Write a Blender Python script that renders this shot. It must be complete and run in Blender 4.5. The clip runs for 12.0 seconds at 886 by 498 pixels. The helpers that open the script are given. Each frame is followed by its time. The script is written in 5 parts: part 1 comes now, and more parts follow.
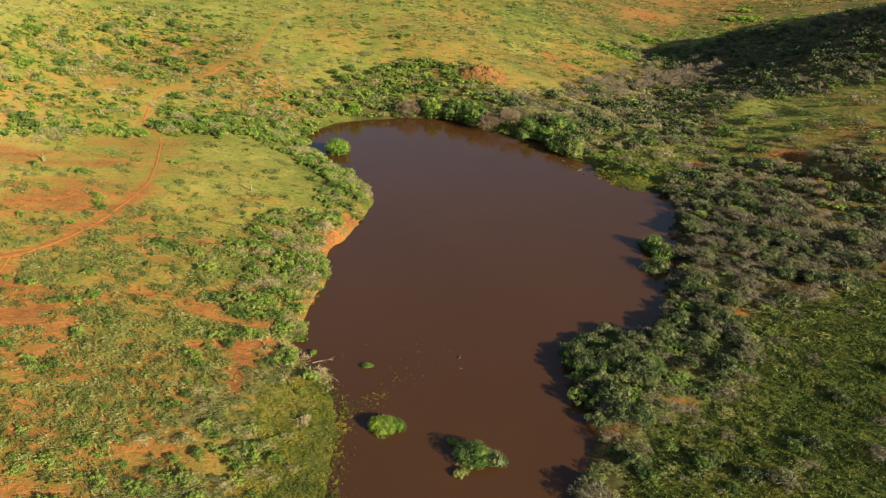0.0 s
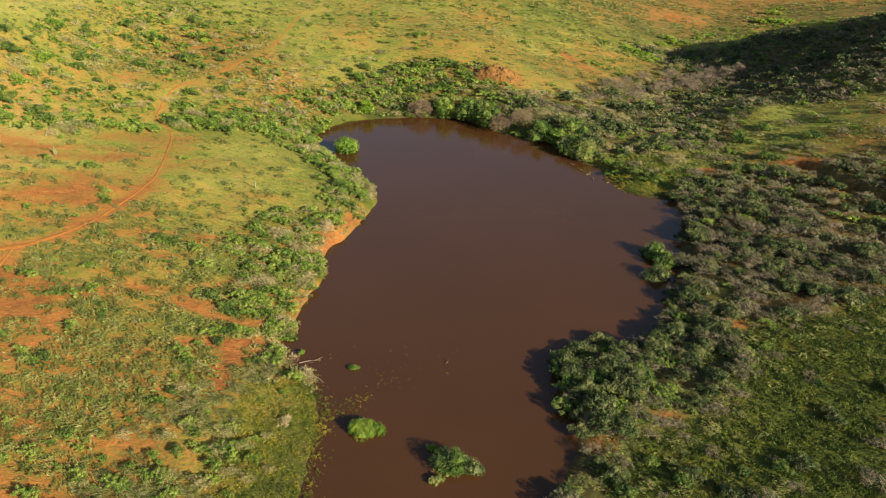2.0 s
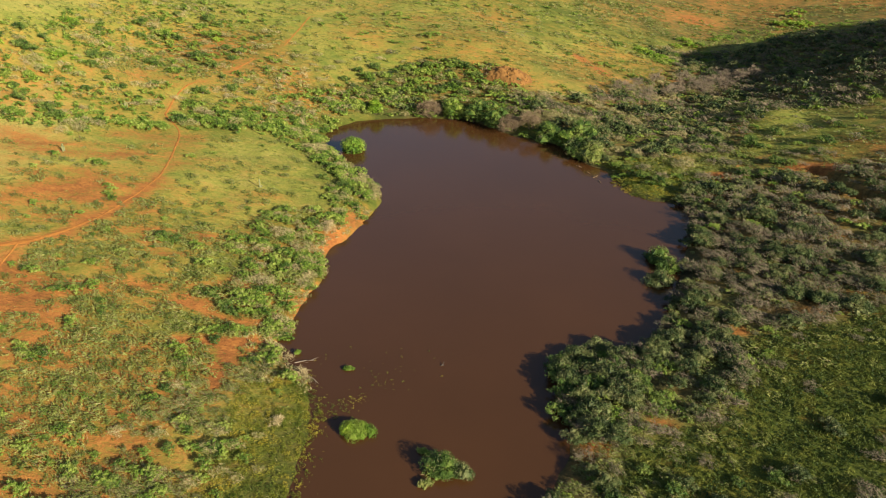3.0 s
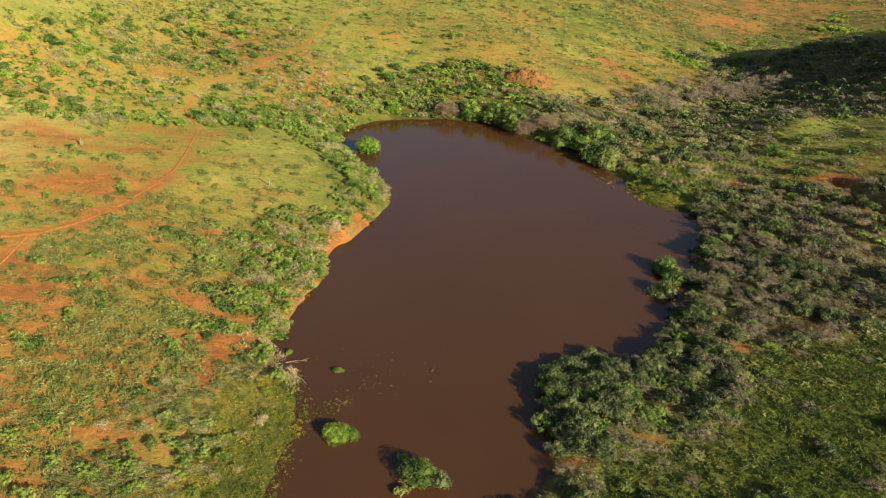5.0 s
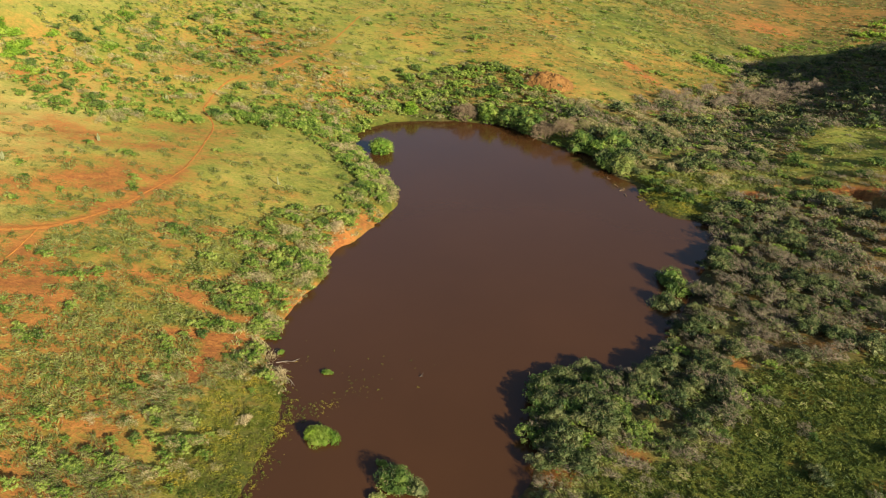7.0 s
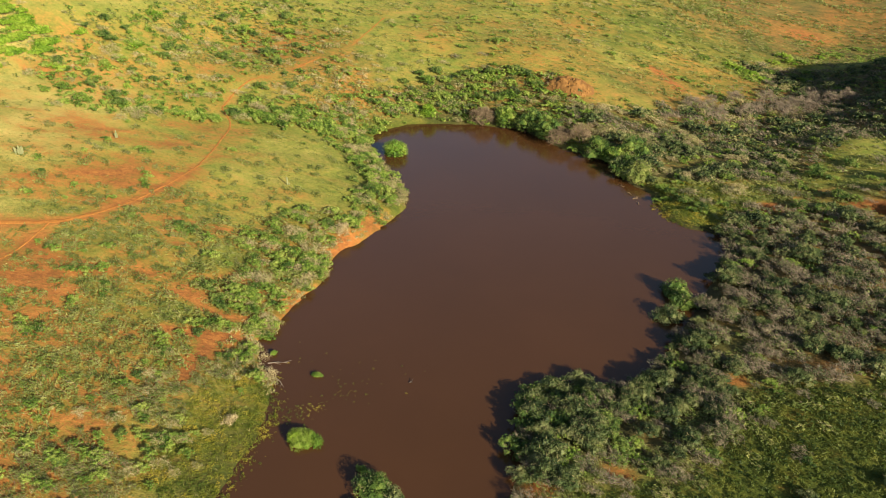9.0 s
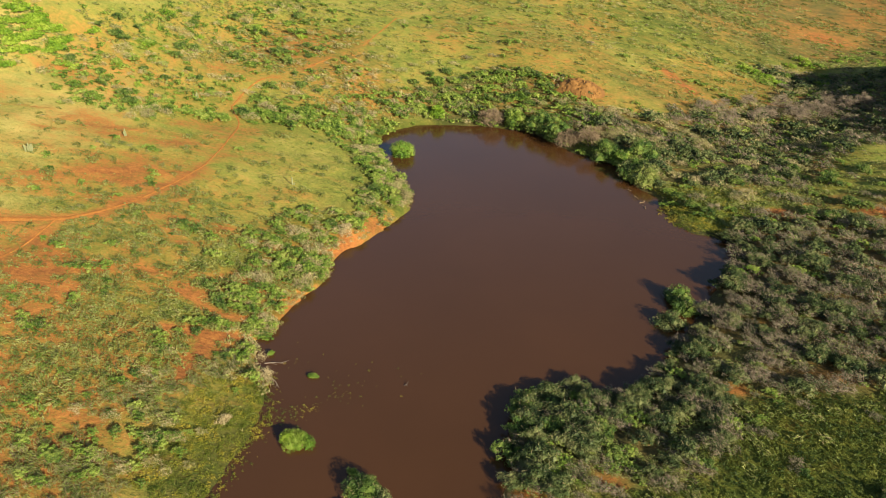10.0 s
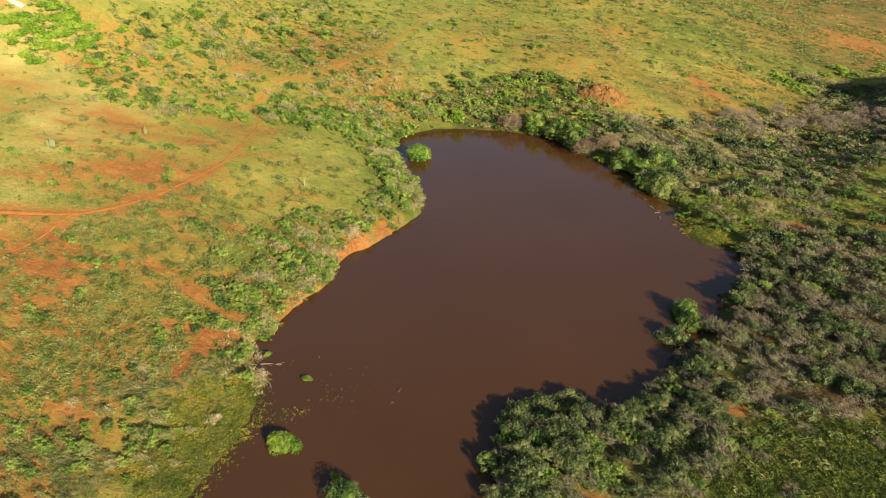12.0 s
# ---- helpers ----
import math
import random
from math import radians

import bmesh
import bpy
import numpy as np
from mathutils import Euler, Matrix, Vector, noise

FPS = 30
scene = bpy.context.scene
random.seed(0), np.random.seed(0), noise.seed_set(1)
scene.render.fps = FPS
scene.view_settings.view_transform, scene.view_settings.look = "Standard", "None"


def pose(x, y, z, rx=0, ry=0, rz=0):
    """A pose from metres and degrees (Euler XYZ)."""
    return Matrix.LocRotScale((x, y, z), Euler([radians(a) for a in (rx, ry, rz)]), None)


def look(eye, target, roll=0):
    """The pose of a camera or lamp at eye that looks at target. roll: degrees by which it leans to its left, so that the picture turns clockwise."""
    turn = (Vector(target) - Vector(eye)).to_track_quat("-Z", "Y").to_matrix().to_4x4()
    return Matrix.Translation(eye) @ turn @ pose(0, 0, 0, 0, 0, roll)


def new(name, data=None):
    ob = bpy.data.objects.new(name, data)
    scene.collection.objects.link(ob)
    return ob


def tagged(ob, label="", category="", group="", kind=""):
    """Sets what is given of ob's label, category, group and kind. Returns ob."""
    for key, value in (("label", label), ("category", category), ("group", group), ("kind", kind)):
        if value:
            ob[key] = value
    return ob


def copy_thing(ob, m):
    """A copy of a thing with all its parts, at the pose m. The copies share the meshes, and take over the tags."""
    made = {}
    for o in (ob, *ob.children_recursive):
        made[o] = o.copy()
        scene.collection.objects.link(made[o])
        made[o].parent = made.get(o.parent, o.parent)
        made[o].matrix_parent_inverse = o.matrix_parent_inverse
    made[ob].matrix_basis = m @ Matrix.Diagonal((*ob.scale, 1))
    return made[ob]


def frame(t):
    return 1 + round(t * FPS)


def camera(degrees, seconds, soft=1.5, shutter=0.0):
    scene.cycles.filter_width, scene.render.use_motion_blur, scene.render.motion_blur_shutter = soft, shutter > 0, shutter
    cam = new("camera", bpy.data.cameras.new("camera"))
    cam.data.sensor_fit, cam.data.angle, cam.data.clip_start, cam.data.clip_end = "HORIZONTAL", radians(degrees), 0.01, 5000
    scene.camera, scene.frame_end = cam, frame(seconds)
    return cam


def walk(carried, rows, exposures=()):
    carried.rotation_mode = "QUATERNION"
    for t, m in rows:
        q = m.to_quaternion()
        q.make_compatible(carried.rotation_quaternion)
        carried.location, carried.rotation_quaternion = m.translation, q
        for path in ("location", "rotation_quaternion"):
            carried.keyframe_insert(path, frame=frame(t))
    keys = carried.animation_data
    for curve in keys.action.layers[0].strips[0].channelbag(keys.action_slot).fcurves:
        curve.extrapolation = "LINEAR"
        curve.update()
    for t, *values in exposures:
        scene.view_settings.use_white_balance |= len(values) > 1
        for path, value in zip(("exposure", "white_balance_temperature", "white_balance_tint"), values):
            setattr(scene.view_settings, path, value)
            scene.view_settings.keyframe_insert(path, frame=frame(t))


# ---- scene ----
cam = camera(63.1, 12.0, soft=1.05)
EXPOSURE = 1.02
PATH = [
    (0, (3.778, 2.373, 60.031), (3.54, 4.097, 59.045), 0.1),
    (0.5, (5.07, 2.8, 60.137), (4.812, 4.52, 59.15), 0.1),
    (1, (6.303, 3.24, 60.198), (6.026, 4.956, 59.209), 0.1),
    (1.5, (7.577, 3.732, 60.279), (7.279, 5.444, 59.288), 0.2),
    (2, (8.896, 4.249, 60.36), (8.575, 5.956, 59.368), 0.2),
    (2.5, (10.223, 4.781, 60.345), (9.877, 6.483, 59.353), 0.2),
    (3, (11.495, 5.354, 60.33), (11.125, 7.051, 59.338), 0.2),
    (5, (16.759, 7.86, 60.451), (16.289, 9.53, 59.458), 0.2),
    (5.5, (18.089, 8.534, 60.461), (17.595, 10.198, 59.467), 0.2),
    (6, (19.46, 9.178, 60.509), (18.94, 10.834, 59.516), 0.2),
    (6.5, (20.705, 9.908, 60.506), (20.161, 11.557, 59.514), 0.1),
    (7, (21.978, 10.568, 60.591), (21.41, 12.208, 59.598), 0.1),
    (9, (26.829, 13.548, 60.622), (26.165, 15.154, 59.632), 0.0),
    (9.5, (27.943, 14.293, 60.606), (27.256, 15.89, 59.616), 0.1),
    (10, (28.994, 15.083, 60.655), (28.285, 16.67, 59.666), 0.0),
    (10.5, (30.158, 15.9, 60.714), (29.423, 17.476, 59.725), -0.0),
    (11, (31.208, 16.655, 60.768), (30.451, 18.221, 59.78), -0.0),
    (11.5, (32.192, 17.405, 60.842), (31.412, 18.96, 59.855), -0.0),
    (12, (33.131, 18.198, 60.901), (32.33, 19.742, 59.915), -0.0),
]
walk(cam, [(t, look(eye, target, roll)) for t, eye, target, roll in PATH], [(0.0, EXPOSURE, 6250, 10), (12.0, EXPOSURE + 0.08, 6250, 10)])

# ---- sky and sun ----
SUN_FROM = Vector((0.875, -0.484, 0.0))
SUN_HEIGHT = 20.0
sky_world = bpy.data.worlds.new("sky")
scene.world = sky_world
sky_world.use_nodes = True
sky_tree = sky_world.node_tree
sky = sky_tree.nodes.new("ShaderNodeTexSky")
sky.sky_type = "NISHITA"
sky.sun_disc = False
sky.sun_elevation = radians(SUN_HEIGHT)
sky.sun_rotation = math.atan2(SUN_FROM.x, SUN_FROM.y)
sky_tree.nodes["Background"].inputs["Strength"].default_value = 0.0595
sky_tree.links.new(sky.outputs["Color"], sky_tree.nodes["Background"].inputs["Color"])
sun_data = bpy.data.lights.new("sun", "SUN")
sun_data.energy = 5.0
sun_data.angle = radians(0.55)
sun_data.color = (1.0, 0.90, 0.655)
sun = new("sun", sun_data)
way = SUN_FROM.normalized() * math.cos(radians(SUN_HEIGHT)) + Vector((0, 0, math.sin(radians(SUN_HEIGHT))))
sun.matrix_world = look(way * 300, (0, 0, 0))


# ---- materials ----
def material(name, roughness=0.8):
    m = bpy.data.materials.new(name)
    m.use_nodes = True
    b = m.node_tree.nodes["Principled BSDF"]
    b.inputs["Roughness"].default_value = roughness
    b.inputs["Specular IOR Level"].default_value = 0.2
    return m, m.node_tree.nodes, m.node_tree.links, b


def place_of(nodes, links, scale=(1, 1, 1), turn=0.0):
    """World position, stretched along one heading."""
    g = nodes.new("ShaderNodeNewGeometry")
    mp = nodes.new("ShaderNodeMapping")
    mp.inputs["Scale"].default_value = scale
    mp.inputs["Rotation"].default_value = (0, 0, turn)
    links.new(g.outputs["Position"], mp.inputs["Vector"])
    return mp.outputs["Vector"]


def noise_of(nodes, links, vec, scale, detail=3.0, rough=0.6):
    n = nodes.new("ShaderNodeTexNoise")
    n.inputs["Scale"].default_value = scale
    n.inputs["Detail"].default_value = detail
    n.inputs["Roughness"].default_value = rough
    if vec is not None:
        links.new(vec, n.inputs["Vector"])
    return n.outputs["Fac"]


def ramp_of(nodes, links, fac, stops):
    r = nodes.new("ShaderNodeValToRGB")
    e = r.color_ramp.elements
    while len(e) < len(stops):
        e.new(0.5)
    for k, (at, colour) in zip(e, stops):
        k.position = at
        k.color = (*colour, 1)
    links.new(fac, r.inputs["Fac"])
    return r.outputs["Color"]


def sum_of(nodes, links, op, a, b):
    n = nodes.new("ShaderNodeMath")
    n.operation = op
    for k, v in enumerate((a, b)):
        if isinstance(v, (int, float)):
            n.inputs[k].default_value = v
        else:
            links.new(v, n.inputs[k])
    return n.outputs[0]


def mix_of(nodes, links, fac, a, b, blend="MIX"):
    n = nodes.new("ShaderNodeMix")
    n.data_type = "RGBA"
    n.blend_type = blend
    for sock, v in ((n.inputs[0], fac), (n.inputs[6], a), (n.inputs[7], b)):
        if isinstance(v, (int, float)):
            sock.default_value = v
        elif isinstance(v, tuple):
            sock.default_value = (*v, 1)
        else:
            links.new(v, sock)
    return n.outputs[2]


def step_of(nodes, links, v, lo, hi):
    n = nodes.new("ShaderNodeMapRange")
    n.interpolation_type = "SMOOTHSTEP"
    n.inputs["From Min"].default_value = lo
    n.inputs["From Max"].default_value = hi
    links.new(v, n.inputs["Value"])
    return n.outputs["Result"]


def bump_of(nodes, links, b, height, strength, distance):
    n = nodes.new("ShaderNodeBump")
    n.inputs["Strength"].default_value = strength
    n.inputs["Distance"].default_value = distance
    links.new(height, n.inputs["Height"])
    links.new(n.outputs["Normal"], b.inputs["Normal"])


def attribute_of(nodes, name):
    n = nodes.new("ShaderNodeAttribute")
    n.attribute_name = name
    return n.outputs["Fac"]


def soil_colours(nodes, links, fine):
    return ramp_of(nodes, links, fine, [(0.36, (0.155, 0.052, 0.018)), (0.46, (0.255, 0.088, 0.026)), (0.55, (0.37, 0.137, 0.034)), (0.68, (0.54, 0.235, 0.055))])


def ground_material():
    m, nodes, links, b = material("grassy red earth", 0.95)
    p = place_of(nodes, links)
    drift = place_of(nodes, links, (0.75, 1.25, 1.0), radians(-18))
    broad = noise_of(nodes, links, p, 0.055, 3)
    patch = noise_of(nodes, links, drift, 0.33, 4, 0.65)
    clod = noise_of(nodes, links, drift, 1.5, 4, 0.7)
    grain = noise_of(nodes, links, p, 7.0, 3, 0.7)
    tone = sum_of(nodes, links, "ADD", sum_of(nodes, links, "MULTIPLY", broad, 0.40), sum_of(nodes, links, "ADD", sum_of(nodes, links, "MULTIPLY", patch, 0.35), sum_of(nodes, links, "MULTIPLY", clod, 0.3)))
    dry = ramp_of(nodes, links, tone, [(0.34, (0.118, 0.165, 0.024)), (0.46, (0.212, 0.240, 0.037)), (0.56, (0.315, 0.290, 0.054)), (0.7, (0.45, 0.352, 0.094))])
    green = ramp_of(nodes, links, tone, [(0.36, (0.036, 0.052, 0.008)), (0.5, (0.072, 0.088, 0.011)), (0.66, (0.158, 0.147, 0.019))])
    grass = mix_of(nodes, links, attribute_of(nodes, "lush"), dry, green)
    # dark brown for fallen leaves and mud, with the thickets' shade painted in
    grass = mix_of(nodes, links, attribute_of(nodes, "litter_shade"), grass, ramp_of(nodes, links, tone, [(0.35, (0.030, 0.023, 0.013)), (0.52, (0.060, 0.046, 0.022)), (0.7, (0.14, 0.085, 0.036))]))
    grass = mix_of(nodes, links, attribute_of(nodes, "straw"), grass, ramp_of(nodes, links, tone, [(0.36, (0.30, 0.275, 0.068)), (0.52, (0.50, 0.395, 0.112)), (0.68, (0.63, 0.48, 0.165))]))
    speck = noise_of(nodes, links, drift, 4.2, 3, 0.75)
    grass = mix_of(nodes, links, 0.6, grass, ramp_of(nodes, links, speck, [(0.36, (0.45, 0.47, 0.36)), (0.53, (1, 1, 1))]), "MULTIPLY")
    wash = step_of(nodes, links, sum_of(nodes, links, "ADD", attribute_of(nodes, "soil"), sum_of(nodes, links, "MULTIPLY", sum_of(nodes, links, "SUBTRACT", patch, 0.5), 0.8)), 0.04, 0.64)
    grass = mix_of(nodes, links, sum_of(nodes, links, "MULTIPLY", wash, 0.60), grass, ramp_of(nodes, links, clod, [(0.35, (0.28, 0.125, 0.026)), (0.65, (0.54, 0.265, 0.055))]))
    soil = soil_colours(nodes, links, sum_of(nodes, links, "ADD", sum_of(nodes, links, "MULTIPLY", patch, 0.4), sum_of(nodes, links, "ADD", sum_of(nodes, links, "MULTIPLY", clod, 0.35), sum_of(nodes, links, "MULTIPLY", grain, 0.25))))
    cover = sum_of(nodes, links, "ADD", attribute_of(nodes, "soil"), sum_of(nodes, links, "ADD", sum_of(nodes, links, "MULTIPLY", sum_of(nodes, links, "SUBTRACT", patch, 0.5), 0.85), sum_of(nodes, links, "MULTIPLY", sum_of(nodes, links, "SUBTRACT", clod, 0.5), 0.9)))
    mask = sum_of(nodes, links, "MULTIPLY", step_of(nodes, links, sum_of(nodes, links, "ADD", cover, sum_of(nodes, links, "MULTIPLY", sum_of(nodes, links, "SUBTRACT", speck, 0.5), 1.1)), 0.33, 0.74), 0.92)
    links.new(mix_of(nodes, links, mask, grass, soil), b.inputs["Base Color"])
    bump_of(nodes, links, b, sum_of(nodes, links, "ADD", clod, sum_of(nodes, links, "MULTIPLY", grain, 0.35)), 0.9, 0.25)
    return m


def track_material():
    m, nodes, links, b = material("trodden red earth", 0.95)
    p = place_of(nodes, links)
    clod = noise_of(nodes, links, p, 0.9, 4, 0.7)
    grain = noise_of(nodes, links, p, 8.0, 3, 0.7)
    tone = sum_of(nodes, links, "ADD", sum_of(nodes, links, "MULTIPLY", clod, 0.6), sum_of(nodes, links, "MULTIPLY", grain, 0.4))
    links.new(ramp_of(nodes, links, tone, [(0.35, (0.25, 0.088, 0.020)), (0.5, (0.36, 0.138, 0.028)), (0.66, (0.50, 0.220, 0.046))]), b.inputs["Base Color"])
    bump_of(nodes, links, b, grain, 0.6, 0.08)
    return m


def water_material():
    m, nodes, links, b = material("muddy water", 0.14)
    p = place_of(nodes, links)
    links.new(ramp_of(nodes, links, noise_of(nodes, links, p, 0.03, 4), [(0.3, (0.062, 0.0262, 0.0088)), (0.7, (0.074, 0.0310, 0.0106))]), b.inputs["Base Color"])
    b.inputs["IOR"].default_value = 1.43
    b.inputs["Specular IOR Level"].default_value = 0.5
    ripple = sum_of(nodes, links, "ADD", noise_of(nodes, links, place_of(nodes, links, (1.0, 0.45, 1), radians(30)), 2.2, 3), noise_of(nodes, links, p, 0.25, 2))
    bump_of(nodes, links, b, ripple, 0.12, 0.05)
    return m


def leaf_material(name, dark, mid, light, glow=0.27, scale=0.3, roughness=0.55):
    """Leaves: colour drifts from plant to plant and from leaf to leaf, some light passes through."""
    m, nodes, links, b = material(name, roughness)
    p = place_of(nodes, links)
    g = nodes.new("ShaderNodeNewGeometry")
    plant = noise_of(nodes, links, p, scale, 2)
    tone = sum_of(nodes, links, "ADD", sum_of(nodes, links, "SUBTRACT", sum_of(nodes, links, "MULTIPLY", plant, 1.25), 0.16), sum_of(nodes, links, "MULTIPLY", g.outputs["Random Per Island"], 0.17))
    colour = ramp_of(nodes, links, tone, [(0.34, dark), (0.54, mid), (0.76, light)])
    links.new(colour, b.inputs["Base Color"])
    t = nodes.new("ShaderNodeBsdfTranslucent")
    links.new(colour, t.inputs["Color"])
    x = nodes.new("ShaderNodeMixShader")
    x.inputs["Fac"].default_value = glow
    links.new(b.outputs["BSDF"], x.inputs[1])
    links.new(t.outputs["BSDF"], x.inputs[2])
    links.new(x.outputs["Shader"], nodes["Material Output"].inputs["Surface"])
    return m


def wood_material(name, dark, light):
    m, nodes, links, b = material(name, 0.85)
    g = nodes.new("ShaderNodeNewGeometry")
    p = place_of(nodes, links)
    tone = sum_of(nodes, links, "ADD", sum_of(nodes, links, "MULTIPLY", noise_of(nodes, links, p, 0.5, 3), 0.7), sum_of(nodes, links, "MULTIPLY", g.outputs["Random Per Island"], 0.35))
    links.new(ramp_of(nodes, links, tone, [(0.3, dark), (0.75, light)]), b.inputs["Base Color"])
    bump_of(nodes, links, b, noise_of(nodes, links, p, 30, 2), 0.4, 0.02)
    return m


MAT_GROUND = ground_material()
MAT_TRACK = track_material()
MAT_WATER = water_material()
MAT_TREE = leaf_material("dark thicket leaves", (0.028, 0.045, 0.017), (0.083, 0.114, 0.034), (0.215, 0.222, 0.082), scale=0.42)
MAT_LEAF = leaf_material("deep green leaves", (0.030, 0.060, 0.013), (0.090, 0.148, 0.027), (0.225, 0.275, 0.055), 0.27, 0.42)
MAT_SHRUB = leaf_material("fresh green leaves", (0.050, 0.096, 0.016), (0.168, 0.252, 0.033), (0.345, 0.395, 0.080), 0.30, 0.42)
MAT_SCRUB = leaf_material("grey-green scrub leaves", (0.096, 0.128, 0.028), (0.190, 0.222, 0.049), (0.33, 0.325, 0.098), 0.28, 0.55)
MAT_REED = leaf_material("bright reed leaves", (0.050, 0.110, 0.012), (0.125, 0.215, 0.022), (0.26, 0.33, 0.050))
MAT_LIME = leaf_material("lime-green leaves", (0.10, 0.19, 0.014), (0.18, 0.285, 0.021), (0.32, 0.40, 0.05))
MAT_MARSH = leaf_material("yellow-green marsh plants", (0.065, 0.100, 0.012), (0.185, 0.200, 0.022), (0.42, 0.325, 0.040), scale=0.35)
MAT_HERB = leaf_material("meadow herbs", (0.026, 0.048, 0.010), (0.080, 0.112, 0.018), (0.185, 0.190, 0.033), scale=0.45)
MAT_GRASS = leaf_material("dry grass blades", (0.070, 0.115, 0.024), (0.19, 0.215, 0.044), (0.42, 0.36, 0.13), scale=1.3)
MAT_TWIG = wood_material("tan bare twigs", (0.23, 0.175, 0.09), (0.54, 0.43, 0.225))
MAT_GREY = wood_material("mauve-grey dead twigs", (0.106, 0.079, 0.056), (0.37, 0.283, 0.198))
MAT_PALE = wood_material("pale sand", (0.50, 0.42, 0.30), (0.66, 0.58, 0.45))
MAT_DRY = wood_material("brown leafless branches", (0.105, 0.074, 0.046), (0.32, 0.225, 0.135))
MAT_MOUND = wood_material("ochre dug earth", (0.085, 0.036, 0.011), (0.29, 0.142, 0.038))
MAT_BARK = wood_material("brown bark", (0.06, 0.042, 0.030), (0.17, 0.13, 0.10))
MAT_CACTUS = wood_material("pale green cactus skin", (0.12, 0.14, 0.055), (0.27, 0.26, 0.13))


# ---- the lie of the land ----
SHORE = [(-14.5, 36), (-15.2, 50), (-15.8, 55), (-16.5, 60), (-17.2, 65), (-19.6, 69.5), (-20.4, 72), (-24.6, 74.2), (-26, 76.6), (-27.8, 78.2), (-26.2, 81), (-27.6, 84.6), (-27.9, 90), (-27.4, 97),
         (-29.2, 100.5), (-29.8, 104), (-28.2, 108), (-27.1, 115.5), (-26.8, 124), (-30.5, 131.8), (-39.5, 141), (-46, 148), (-49, 155), (-46.5, 163), (-42, 167),
         (-31.4, 170.8), (-22, 172), (-15.9, 170.5), (-6, 164), (4, 160), (9.5, 152), (15, 147.5), (19, 139), (24, 135.4), (30, 134),
         (29.5, 122), (27, 107), (23, 92), (15.5, 83), (11, 78.5), (10.4, 75.5), (13, 67), (11.5, 61), (10, 55), (8, 44), (0, 34), (-9, 31)]
# centre x, y, reach and height of each swell or hollow
HILLS = [(-61, 133, 30, -3.2), (-88, 85, 27, -4.0), (-175, 144, 80, 13.6), (-147, 145, 17, 6.4), (-184, 171, 120, 14.2), (-105, 177, 17, -7.0),
         (-42, 154, 61, -2.6), (-24, 198, 19, 6.8), (-43, 300, 51, 11.3), (-35, 186, 17, -3.9), (50, 218, 35, -6.1), (72, 308, 46, -10.8),
         (133, 211, 41, 13.8), (74, 202, 22, 5.0), (82, 153, 24, 5.0), (107, 62, 33, 4.6), (-28, 46, 36, -4.3), (129, 229, 34, 11.6),
         (-127, 124, 20, -7.0), (-85, 141, 17, -4.6), (78, 258, 20, 9.5), (51, 180, 5.5, 2.2),
         # hollow deepened and unseen eastern hill added to put the gully in shade
         (43.5, 261, 13.5, -4.5), (140, 205, 25, 8.0)]


def smooth_loop(points, steps):
    """A closed Catmull-Rom curve through the points."""
    p = np.array(points, float)
    a, b, c, d = np.roll(p, 1, 0), p, np.roll(p, -1, 0), np.roll(p, -2, 0)
    t = (np.arange(steps) / steps)[None, :, None]
    a, b, c, d = (q[:, None, :] for q in (a, b, c, d))
    return (0.5 * (2 * b + (c - a) * t + (2 * a - 5 * b + 4 * c - d) * t ** 2 + (3 * b - a - 3 * c + d) * t ** 3)).reshape(-1, 2)


def smooth_line(points, steps):
    p = np.array(points, float)
    p = np.vstack([2 * p[0] - p[1], p, 2 * p[-1] - p[-2]])
    a, b, c, d = p[:-3, None], p[1:-2, None], p[2:-1, None], p[3:, None]
    t = (np.arange(steps) / steps)[None, :, None]
    out = (0.5 * (2 * b + (c - a) * t + (2 * a - 5 * b + 4 * c - d) * t ** 2 + (3 * b - a - 3 * c + d) * t ** 3)).reshape(-1, 2)
    return np.vstack([out, p[-2]])


SHORE_CURVE = smooth_loop(SHORE, 4)


def inside(px, py, poly):
    odd = np.zeros(np.shape(px), bool)
    q = np.array(poly, float)
    for (ax, ay), (bx, by) in zip(q, np.roll(q, -1, 0)):
        if ay != by:
            odd ^= ((ay > py) != (by > py)) & (px < ax + (py - ay) / (by - ay) * (bx - ax))
    return odd


def line_distance(px, py, pts, closed=False):
    q = np.array(pts, float)
    ends = np.roll(q, -1, 0) if closed else q[1:]
    best = np.full(np.shape(px), 1e9)
    for (ax, ay), (bx, by) in zip(q, ends):
        ex, ey = bx - ax, by - ay
        t = np.clip(((px - ax) * ex + (py - ay) * ey) / (ex * ex + ey * ey + 1e-9), 0, 1)
        best = np.minimum(best, (px - ax - t * ex) ** 2 + (py - ay - t * ey) ** 2)
    return np.sqrt(best)


def shore_distance(px, py):
    """Metres from the waterline, negative over the pond."""
    d = line_distance(px, py, SHORE_CURVE, True)
    return np.where(inside(px, py, SHORE_CURVE), -d, d)


TABLES = [np.random.RandomState(k).rand(256, 256) for k in range(8)]


def drift(px, py, size, k=0):
    """Smooth noise from 0 to 1 with swells of that size in metres."""
    u, v = np.asarray(px) / size + 71.3 * k, np.asarray(py) / size + 13.7 * k
    i, j = np.floor(u).astype(int), np.floor(v).astype(int)
    a, b = u - i, v - j
    a, b = a * a * (3 - 2 * a), b * b * (3 - 2 * b)
    g = TABLES[k % 8]
    return (g[i % 256, j % 256] * (1 - a) + g[(i + 1) % 256, j % 256] * a) * (1 - b) + (g[i % 256, (j + 1) % 256] * (1 - a) + g[(i + 1) % 256, (j + 1) % 256] * a) * b


